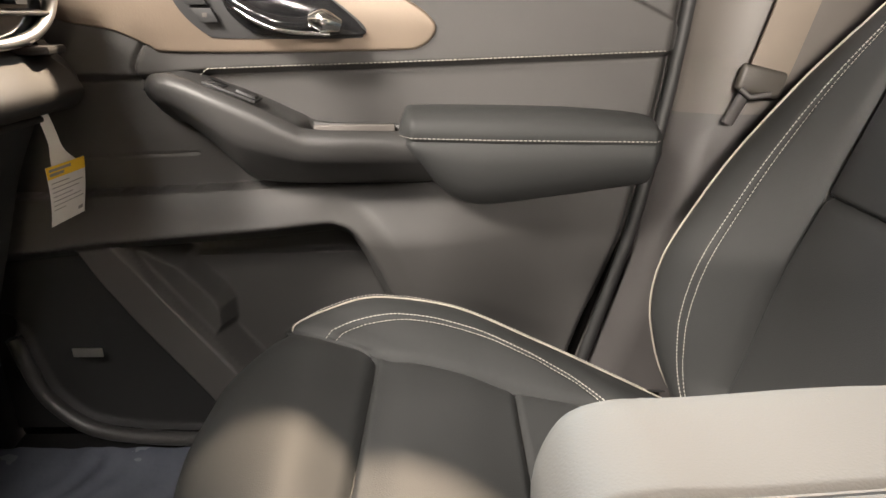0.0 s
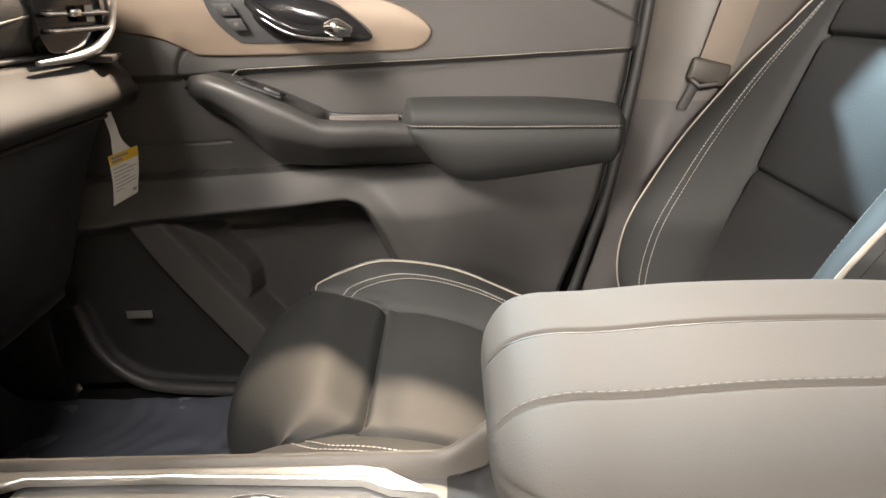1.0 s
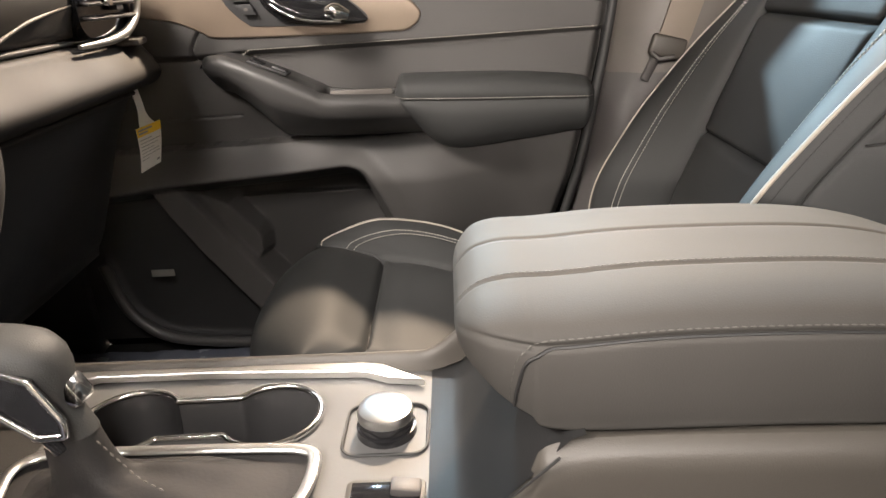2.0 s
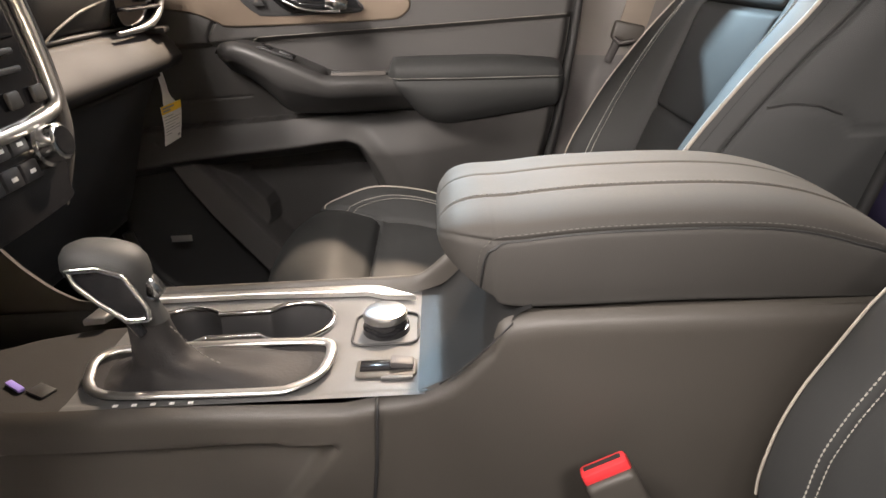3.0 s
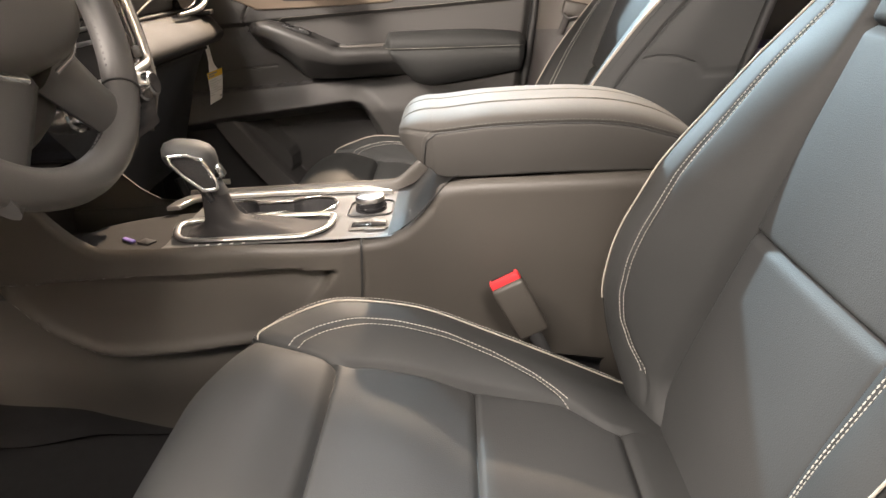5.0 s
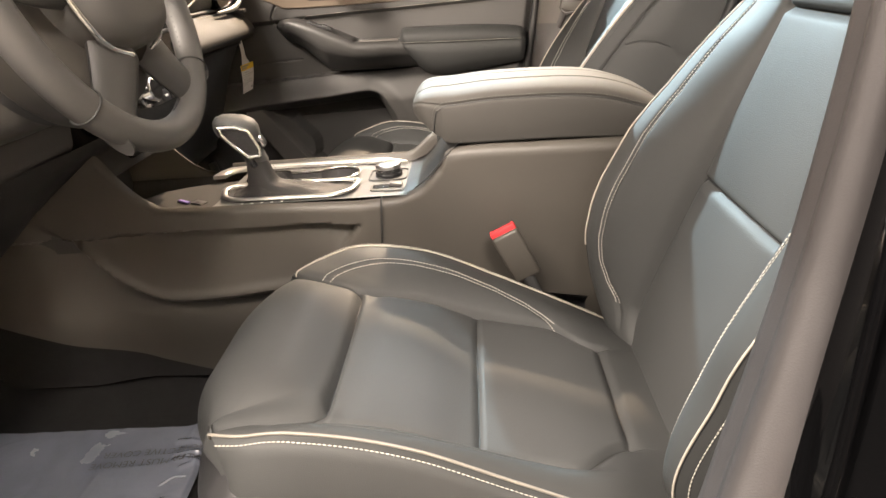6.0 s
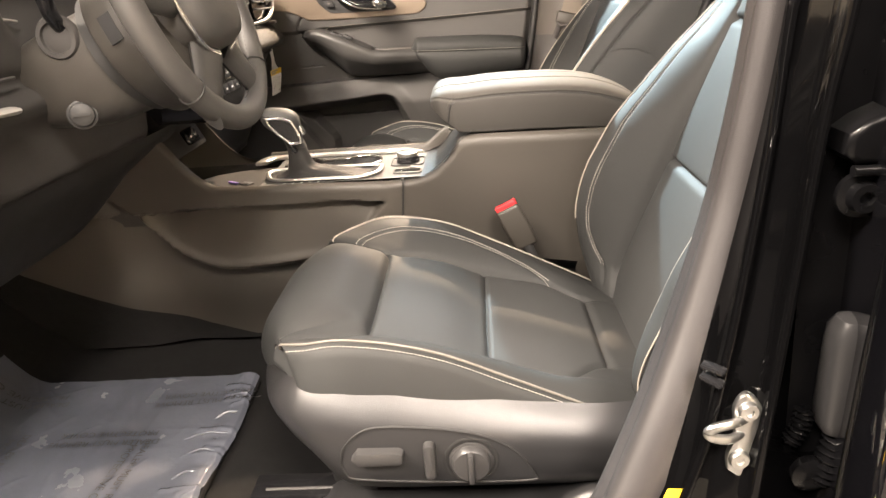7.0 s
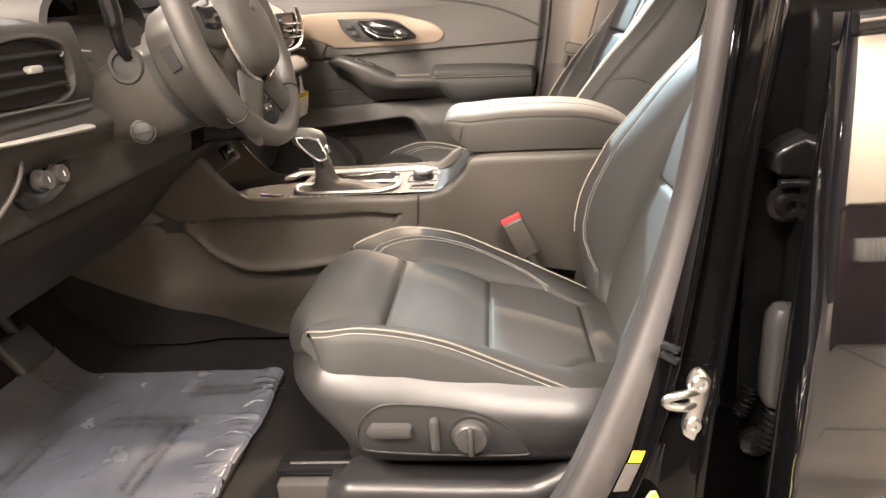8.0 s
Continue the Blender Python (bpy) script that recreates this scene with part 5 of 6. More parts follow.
# ---------------------------------------------------------------- driver's side of the dashboard
def driver_dash():
    root = thing("driver_dashboard", (-.55, -.35, .4), "charcoal driver side dashboard with vent and light switch", "dashboard")
    ys = np.linspace(-.69, -.03, 90)
    prof = [(-1.0, .84), (-.70, .81), (-.56, .775), (-.485, .762), (-.462, .745), (-.462, .67), (-.470, .640), (-.455, .628), (-.444, .615), (-.447, .600), (-.462, .575), (-.470, .535), (-.478, .500), (-.51, .47), (-.60, .43), (-.95, .40)]
    p = spl(prof, 560)
    ys = np.linspace(-.69, -.03, 330)
    y, a = np.meshgrid(ys, p[:, 0], indexing="ij")
    b = np.broadcast_to(p[:, 1], y.shape)
    mouth = spl([(-.60, .660), (-.50, .655), (-.425, .656), (-.394, .668), (-.386, .695), (-.396, .722), (-.425, .734), (-.47, .738), (-.53, .732), (-.60, .722), (-.625, .69), (-.60, .660)], 60)[:-1]
    sd = np.where(a > -.52, sdpoly(y, b, mouth), 1.0)
    x = a - .06 * sm(-.57, -.69, y) ** 2 - .06 * sm(-.36, -.30, y) * sm(-.10, -.18, y) * sm(.65, .78, b)
    x = x - .034 * sm(.003, -.004, sd) + .0022 * np.exp(-((sd - .004) / .003) ** 2)
    part("dash_shell", grid(np.stack([x, y, b], -1)), DASH, root, "black plastic dashboard shell", sharp=1.0)
    vent = part("air_vent", prism([(-.470, -.505 + (q + .505) * .985, .696 + (w - .696) * .965) for q, w in mouth], (-.010, 0, 0), .001), SPEAKER, root, "black side air vent")
    for i in range(3):
        part("vent_blade", box((-.467, -.500, .677 + .021 * i), (.014, .205, .005), .0018, (0, 12, 0)), SPEAKER, vent)
    part("vent_knob", box((-.458, -.472, .701), (.012, .026, .010), .003), STRIPE, vent)
    part("ledge_trim", tube(spl([(-.451, -.60, .655), (-.450, -.50, .6535), (-.450, -.43, .6505), (-.455, -.374, .649)], 30), .0034, 8, flat=.6), SEAL, root, "grey ledge under the side vent")
    part("hood_seam", tube(spl([(-.462, -.400, .714), (-.466, -.385, .7185), (-.47, -.355, .719), (-.474, -.306, .713)], 20), .0019, 8), STRIPE, root, "bright edge under the instrument hood")
    part("trim_strip", tube(spl([(-.441, -.66, .628), (-.437, -.56, .622), (-.438, -.47, .617), (-.443, -.415, .614)], 40), np.linspace(.006, .015, 40), 12, flat=.36), STRIPE, root, "satin silver trim strip")
    part("light_plate", prism([(-.470 - .10 * (z - .56), y, z) for y, z in spl([(-.570, .552), (-.545, .578), (-.50, .592), (-.455, .593), (-.440, .582), (-.452, .552), (-.49, .534), (-.545, .530), (-.570, .552)], 50)[:-1]], (.010, 0, 0), .003, 3), GLOSS, root, "gloss black light switch plate")
    for i, y in enumerate((-.523, -.490)):
        d = part("light_knob", turned([(.0155, 0), (.0155, .005), (.0125, .006), (.012, .014), (.001, .015)], pose(-.457, y, .563, 0, 82, 0), 24), SWITCH, root, "round light switch")
        part("knob_ring", turned([(.0124, .0125), (.0126, .0145), (.0112, .0152), (.0106, .0148)], pose(-.457, y, .563, 0, 82, 0), 24), SEAL, d)
        part("knob_mark", box((-.4415, y, .5655), (.0008, .0012, .007), 0, (0, -8, 0)), PAPER, d)
    part("edge_trim", tube(spl([(-.515, -.69, .70), (-.500, -.672, .64), (-.492, -.648, .57), (-.52, -.63, .50)], 30), .010, 8), SEAL, root)
    part("panel_edge", tube(spl([(-.452, -.600, .635), (-.450, -.573, .624), (-.450, -.556, .606), (-.452, -.559, .581), (-.457, -.579, .557), (-.465, -.607, .534)], 30), .0035, 10), SEAL, root, "rounded edge of the end panel")
    # instrument hood
    hood = [[(-.60 + .0, -.27 + .155 * math.cos(a), .745 + .085 * math.sin(a)) for a in np.linspace(0, math.pi, 24)], [(-.47, -.27 + .150 * math.cos(a), .745 + .080 * math.sin(a)) for a in np.linspace(0, math.pi, 24)],
            [(-.465, -.27 + .140 * math.cos(a), .745 + .072 * math.sin(a)) for a in np.linspace(0, math.pi, 24)], [(-.585, -.27 + .135 * math.cos(a), .745 + .068 * math.sin(a)) for a in np.linspace(0, math.pi, 24)]]
    part("instrument_hood", grid(np.array(hood)), DASH, root)
    part("instrument_glass", box((-.585, -.27, .765), (.01, .27, .12), .003, (0, -20, 0)), GLOSS, root, "dark instrument glass")
    for y in (-.345, -.205):
        part("gauge_ring", tube([(-.575 + .016 * math.sin(a), y + .048 * math.cos(a), .765 + .045 * math.sin(a)) for a in np.linspace(0, 2 * math.pi, 40, endpoint=False)], .003, 6, closed=True, up=(1, 0, 0)), CHROME, root)
    # knee panel
    ys = np.linspace(-.60, .09, 60)
    p = spl([(-.475, .50), (-.50, .45), (-.56, .38), (-.64, .33), (-.80, .30)], 40)
    q = spl([(-.470, .50), (-.488, .473), (-.56, .421), (-.65, .360), (-.80, .30)], 40)
    part("knee_panel", grid(np.array([a * (1 - sm(-.14, .02, y)) + b * sm(-.14, .02, y) for y in ys for a, b in [(np.c_[p[:, 0], np.full(40, y), p[:, 1]], np.c_[q[:, 0], np.full(40, y), q[:, 1]])]])), KNEE, root, "black lower knee panel")


driver_dash()


def steering():
    C, A = np.array([-.264, CY - .413, .716]), radians(25)
    n = np.array([math.cos(A), 0, math.sin(A)])
    up = np.array([-math.sin(A), 0, math.cos(A)])
    rt = np.array([0, 1, 0])
    at = lambda y, u, d=0: C + rt * y + up * u + n * d
    col = thing("steering_column", tuple(C - n * .2), "charcoal steering column shroud with key cap and stalks", "steering column")
    rings = []
    for d, w, hu, hd in ((-.30, .050, .05, .020), (-.26, .060, .058, .038), (-.22, .070, .062, .060), (-.17, .078, .06, .082), (-.12, .077, .058, .090), (-.095, .075, .055, .087)):
        rings.append([at(w * math.copysign(abs(math.cos(t)) ** .5, math.cos(t)), (hu if math.sin(t) > 0 else hd) * math.copysign(abs(math.sin(t)) ** .8, math.sin(t)), d) for t in np.linspace(0, 2 * math.pi, 36, endpoint=False)])
    part("lower_shroud", loft(rings), COLUMN, col, "charcoal plastic column shroud")
    rings = [[at(q * math.cos(t), q * math.sin(t) - .012, d) for t in np.linspace(0, 2 * math.pi, 40, endpoint=False)] for d, q in ((-.088, .080), (-.085, .098), (-.080, .102), (-.040, .106), (-.022, .100), (-.012, .085), (-.010, .05))]
    part("wheel_collar", loft(rings), COLUMN, col)
    rings = [[at(q * math.cos(t), q * math.sin(t) - .012, d) for t in np.linspace(0, 2 * math.pi, 40, endpoint=False)] for d, q in ((-.105, .086), (-.084, .088))]
    part("collar_gap", loft(rings), RUBBER, col, "dark gap round the wheel collar")
    # thin raised plate, black to imitate the shade inside the paddle slot
    slot = np.array([at(-.1045 * math.cos(radians(w)), .1045 * math.sin(radians(w)) - .012, d) for w, d in ((0, -.064), (20, -.064), (20, -.046), (0, -.046))])
    part("paddle_slot_shade", prism([tuple(q) for q in slot], tuple(rt * -.003), .001), SPEAKER, col, "raised black plate standing in for the shaded slot of the shift paddle")
    part("boot", loft([[at(.055 * math.cos(t), .060 * math.sin(t) - .0, -.26) for t in np.linspace(0, 6.283, 30, endpoint=False)], [at(.055 * math.cos(t), .06 * math.sin(t) - .0, -.40) for t in np.linspace(0, 6.283, 30, endpoint=False)]]), PLASTIC_LOW, col)
    m = Matrix.Translation((-.397, -.345, .593)) @ Euler((radians(82), 0, radians(22))).to_matrix().to_4x4()
    key = part("key_cap", turned([(.019, -.012), (.019, .001), (.016, .002), (.015, .006), (.012, .008), (.001, .0085)], m), RUBBER, col, "round key cap on the column")
    part("key_bar", tuple_box(m @ Matrix.Translation((0, 0, .009)), (.022, .004, .003)), RUBBER, key)
    stalk = spl([at(-.06, .035, -.13), at(-.09, .06, -.115), at(-.115, .10, -.085), at(-.13, .14, -.065)], 30)
    part("stalk_collar", turned([(.028, 0), (.028, .006), (.025, .010), (.020, .010), (.019, .006), (.012, .008)], Matrix.Translation(at(-.070, .035, -.135)) @ Euler((radians(90), 0, radians(0))).to_matrix().to_4x4()), DASH, col, "ringed socket of the stalk")
    part("wiper_stalk", tube(stalk, np.interp(np.linspace(0, 1, 30), [0, .5, .55, 1], [.009, .010, .0135, .012]), 12), GLOSS, col, "black control stalk")

    C, A, R = np.array([-.262, -.253, .731]), radians(16.8), .1755
    n = np.array([math.cos(A), 0, math.sin(A)])
    up = np.array([-math.sin(A), 0, math.cos(A)])
    at = lambda y, u, d=0: C + rt * y + up * u + n * d
    root = thing("steering_wheel", tuple(C), "black leather steering wheel with dark airbag pad", "steering wheel")
    th = np.linspace(0, 2 * math.pi, 120, endpoint=False)
    P = []
    for t in th:
        rad = at(math.cos(t), math.sin(t)) - C
        wide = .0175 + .0018 * math.cos(t) ** 2
        row = []
        for k in np.linspace(0, 2 * math.pi, 22, endpoint=False):
            row.append(C + rad * (R + wide * math.cos(k)) + n * (.0165 * math.sin(k)))
        P.append(row)
    P.append(P[0])
    part("rim", grid(np.array(P), True), RIM, root, "stitched black leather rim")
    for t0 in (-42, 222, 25, 155):
        t = radians(t0)
        rad = at(math.cos(t), math.sin(t)) - C
        part("rim_joint", tube([C + rad * (R + .0193 * math.cos(k)) + n * (.0180 * math.sin(k)) for k in np.linspace(0, 2 * math.pi, 24, endpoint=False)], .0012, 6, closed=True, up=(0, 1, 0)), LEATHER_SEW, root)
    for a0, a1 in ((-36, 20), (-80, -48), (160, 216), (228, 260)):
        t = np.radians(np.linspace(a0, a1, 40))
        part("stitching", stitches([C + (at(math.cos(q), math.sin(q)) - C) * (R - .0180) for q in t], [-(at(math.cos(q), math.sin(q)) - C) for q in t], .004, .003, .0014), LEATHER_SEW, root)
    pad = [[at(.088 * k * math.copysign(abs(math.cos(t)) ** .75, math.cos(t)), (.060 if math.sin(t) > 0 else .078) * k * math.copysign(abs(math.sin(t)) ** .85, math.sin(t)) - .004, d) for t in np.linspace(0, 2 * math.pi, 48, endpoint=False)]
           for d, k in ((-.030, .96), (.0, 1.0), (.022, .97), (.034, .88), (.040, .70), (.043, .40), (.044, .05))]
    part("airbag_pad", loft(pad), PAD, root, "smooth dark airbag pad")
    part("emblem", prism([tuple(at(a * .8, b * .8 + .02, .0435)) for a, b in ((-.020, -.004), (-.007, -.004), (-.007, -.009), (.007, -.009), (.007, -.004), (.020, -.004), (.020, .005), (.007, .005), (.007, .010), (-.007, .010), (-.007, .005), (-.020, .005))], tuple(n * .002), .0006), SEAL, root, "plain metal emblem")
    for s in (1, -1):
        sp = spl([at(s * .070, .004, .004), at(s * .11, .004, .004), at(s * .150, .012, .0), at(s * .172, .016, -.002)], 24)
        part("spoke", tube(sp, np.interp(np.linspace(0, 1, 24), [0, .5, 1], [.036, .028, .030]), 14, flat=.42, up=tuple(n)), DOORPLASTIC, root, "dark wheel spoke")
        part("switch_pad", tube(spl([at(s * .098, .014, .018), at(s * .118, .014, .016), at(s * .136, .018, .012)], 12), .016, 12, flat=.35, up=tuple(n)), GLOSS, root, "gloss black wheel switches")
        part("spoke_trim", tube(spl([at(s * .089, .045, .014), at(s * .092, .0, .016), at(s * .083, -.040, .016), at(s * .060, -.072, .014), at(s * .02, -.086, .012)], 40), .0034, 8, up=tuple(n)), CHROME, root, "satin chrome trim round the airbag pad")
        lo = spl([at(s * .030, -.070, .002), at(s * .060, -.105, .0), at(s * .092, -.138, -.002), at(s * .112, -.150, -.002)], 20)
        part("spoke", tube(lo, np.interp(np.linspace(0, 1, 20), [0, .5, 1], [.038, .029, .030]), 14, flat=.36, up=tuple(n)), DOORPLASTIC, root, "dark lower spoke")


def tuple_box(m, s):
    bm = bmesh.new()
    bmesh.ops.create_cube(bm, size=1, matrix=m @ Matrix.Diagonal((*s, 1)))
    return bm


steering()


# ---------------------------------------------------------------- hang tag
def hang_tag():
    root = thing("hang_tag", (-.455, .79, .57), "white paper hang tag with yellow header hung from the glovebox", "paper tag")
    p0 = np.array([-.470, .766, .508])       # top left corner of the card
    a = np.array([.014, .058, .003])
    b = np.array([-.008, .0, -.073])
    U, V = np.meshgrid(np.linspace(0, 1, 12), np.linspace(0, 1, 20), indexing="ij")
    bend = .004 * np.sin(np.pi * V * .9 + U)[..., None] * np.array([1, -.4, 0])
    card = p0 + U[..., None] * a + V[..., None] * b + bend + (U * .001)[..., None] * np.array([0, 0, 1])
    part("card", grid(card), PAPER, root)

    def strip(u0, u1, v0, v1, m, nm, lab=""):
        U, V = np.meshgrid(np.linspace(u0, u1, 6), np.linspace(v0, v1, 5), indexing="ij")
        bend = .004 * np.sin(np.pi * V * .9 + U)[..., None] * np.array([1, -.4, 0])
        P = p0 + U[..., None] * a + V[..., None] * b + bend + (U * .001)[..., None] * np.array([0, 0, 1]) + np.array([.0006, -.0003, .0])
        return part(nm, grid(P), m, root, lab)

    strip(.0, 1, 0, .20, YELLOW, "header", "yellow printed header")
    for v, u1 in ((.04, .62), (.11, .42)):
        U, V = np.meshgrid(np.linspace(.06, u1, 6), np.linspace(v, v + .045, 3), indexing="ij")
        bend = .004 * np.sin(np.pi * V * .9 + U)[..., None] * np.array([1, -.4, 0])
        part("header_bar", grid(p0 + U[..., None] * a + V[..., None] * b + bend + (U * .001)[..., None] * np.array([0, 0, 1]) + np.array([.0012, -.0006, 0])), GREYTEXT, root)
    for i, u1 in enumerate((.55, .92, .80, .62, .86, .93, .40)):
        strip(.07, u1, .27 + .075 * i, .285 + .075 * i, GREYTEXT, "text_bar")
    strip(.78, .92, .84, .90, GREYTEXT, "print_mark")
    hook = spl([(-.452, .750, .586), (-.455, .756, .579), (-.457, .765, .565), (-.459, .775, .545), (-.462, .785, .523), (-.463, .795, .509)], 30)
    w = np.interp(np.linspace(0, 1, 30), [0, .3, .7, 1], [.008, .008, .009, .020])
    d = a / np.linalg.norm(a)
    part("strap", grid(np.array([[h - d * k, h + d * k] for h, k in zip(hook, w)])), PAPER, root, "white paper hanger strap")


hang_tag()


# ---------------------------------------------------------------- footwell
def words(text, size, m, parent, height):
    c = bpy.data.curves.new("lettering", "FONT")
    c.body, c.size, c.align_x, c.align_y = text, size, "CENTER", "CENTER"
    c.space_line = 1.25
    tmp = bpy.data.objects.new("tmp", c)
    me = bpy.data.meshes.new_from_object(tmp)
    bpy.data.objects.remove(tmp)
    ob = new("lettering", me)
    me.transform(m)
    for v in me.vertices:
        v.co.z = height(v.co.x, v.co.y) + .0022
    me.materials.append(INK)
    ob.parent = parent
    ob.matrix_parent_inverse = parent.matrix_basis.inverted()
    ob["label"] = "black printed warning words"


def footwell():
    root = thing("floor_cover", (-.65, -.33, .0), "crinkled grey protective plastic film with black print over the floor mat", "protective film")
    X, Y = np.meshgrid(np.linspace(-.86, -.338, 300), np.linspace(-.64, -.075, 260), indexing="ij")
    zz = .011 + .34 * sm(-.78, -1.05, X)
    zz = zz + .0010 * np.sin(60 * X + 25 * Y + 3 * np.sin(14 * Y)) * np.sin(31 * Y + 9 * np.sin(11 * X)) + .0022 * np.exp(-((X + .36) / .02) ** 2) * (1 + np.sin(70 * Y + 6 * np.sin(20 * Y)))
    rnd = random.Random(5)
    for i in range(70):
        cx, cy, a, ln = rnd.uniform(-.9, -.34), rnd.uniform(-.62, -.08), rnd.uniform(0, 3.14), rnd.uniform(.02, .09)
        d = sdline(X, Y, [(cx, cy), (cx + ln * math.cos(a), cy + ln * math.sin(a))])
        zz = zz + rnd.uniform(.0004, .0013) * np.maximum(0, 1 - d / rnd.uniform(.006, .016)) ** 1.5
    for i in range(26):
        cy = rnd.uniform(-.6, -.09)
        d = sdline(X, Y, [(-.335, cy), (-.335 - rnd.uniform(.02, .07), cy + rnd.uniform(-.02, .02))])
        zz = zz + rnd.uniform(.002, .005) * np.maximum(0, 1 - d / rnd.uniform(.004, .009))
    zz = zz - .007 * sm(-.345, -.338, X)
    xx = X + .006 * np.sin(19 * Y) * sm(-.5, -.34, X)
    part("film", grid(np.stack([xx, Y, zz], -1)), FILM, root)

    def height(px, py):
        i = int(np.clip(round((px + .86) / .522 * 299), 1, 298))
        k = int(np.clip(round((py + .64) / .565 * 259), 1, 258))
        return float(zz[i - 1:i + 2, k - 1:k + 2].max())

    part("floor_mat", box((-.66, -.355, -.003), (.64, .55, .012), .005), CARPET, root)
    T = "DEALER MUST REMOVE\nPROTECTIVE COVER"
    for x, y, r in ((-.418, -.153, 184), (-.563, -.268, 180), (-.735, -.350, 268), (-.497, -.378, 267), (-.80, -.15, 184)):
        words(T, .0195, pose(x, y, .0142, 0, 0, r), root, height)
    for i, (x0, y0, x1, y1) in enumerate(((-.348, -.20, -.385, -.22), (-.346, -.262, -.42, -.275), (-.350, -.31, -.40, -.315), (-.362, -.36, -.40, -.375), (-.352, -.155, -.37, -.162))):
        part("film_fold", tube(spl([(x0, y0, .012), ((x0 + x1) / 2, (y0 + y1) / 2 + .003, .0165), (x1, y1, .010)], 10), .0022, 6), FILM, root)
    pas = thing("floor_cover", (-.65, .60, .0), "dark protective plastic film over the passenger floor", "protective film")
    X2, Y2 = np.meshgrid(np.linspace(-.95, -.28, 140), np.linspace(.31, .90, 120), indexing="ij")
    z2 = .012 + .34 * sm(-.78, -1.05, X2) + .0022 * np.sin(38 * X2 + 9 * np.sin(13 * Y2)) * np.sin(27 * Y2 + 7 * np.sin(17 * X2)) + .008 * sm(.84, .91, Y2)
    part("film", grid(np.stack([X2, Y2, z2], -1)), FILM, pas)
    part("floor_mat", box((-.58, .60, -.003), (.56, .52, .012), .005), CARPET, pas)
    ped = thing("brake_pedal", (-.75, -.30, .2), "black rubber pedal pad in the dark footwell", "pedal")
    part("pedal_pad", box((-.730, -.315, .205), (.022, .092, .078), .010, (0, -35, 0), 3), RUBBER, ped)
    part("pedal_arm", tube([(-.738, -.305, .215), (-.80, -.295, .33), (-.86, -.285, .45)], .010, 8), RUBBER, ped)


footwell()


# ---------------------------------------------------------------- driver's doorway
# edges of the doorway's body side by height: (z, x, y)
EDGE_IN = ((-.05, .02, -.70), (.02, .06, -.70), (.10, .13, -.695), (.2, .20, -.675), (.3, .260, -.630), (.4, .310, -.582), (.5, .345, -.556), (.6, .362, -.550), (.7, .373, -.548), (.85, .386, -.54), (1.0, .395, -.52), (1.16, .40, -.48))
EDGE_OUT = ((-.05, .03, -.755), (.02, .07, -.752), (.10, .145, -.748), (.2, .213, -.735), (.3, .270, -.694), (.4, .316, -.651), (.5, .351, -.620), (.6, .374, -.603), (.7, .387, -.592), (.85, .401, -.58), (1.0, .412, -.56), (1.16, .42, -.52))
FLANGE = ((-.05, .10, -.762), (.1, .19, -.752), (.2, .266, -.728), (.3, .311, -.703), (.4, .338, -.676), (.5, .358, -.652), (.6, .374, -.632), (.7, .3885, -.612), (.85, .403, -.60), (1.16, .424, -.54))
JAMB = ((-.05, .335, -.762), (.2, .347, -.738), (.3, .357, -.722), (.4, .371, -.703), (.5, .384, -.687), (.6, .394, -.676), (.7, .408, -.668), (.85, .428, -.65), (1.16, .46, -.59))


def edge(tab, z):
    t = np.array(tab)
    p = np.array(spl(t, 20 * len(t)))
    return np.stack([np.interp(z, p[:, 0], p[:, 1]), np.interp(z, p[:, 0], p[:, 2]), z], -1)


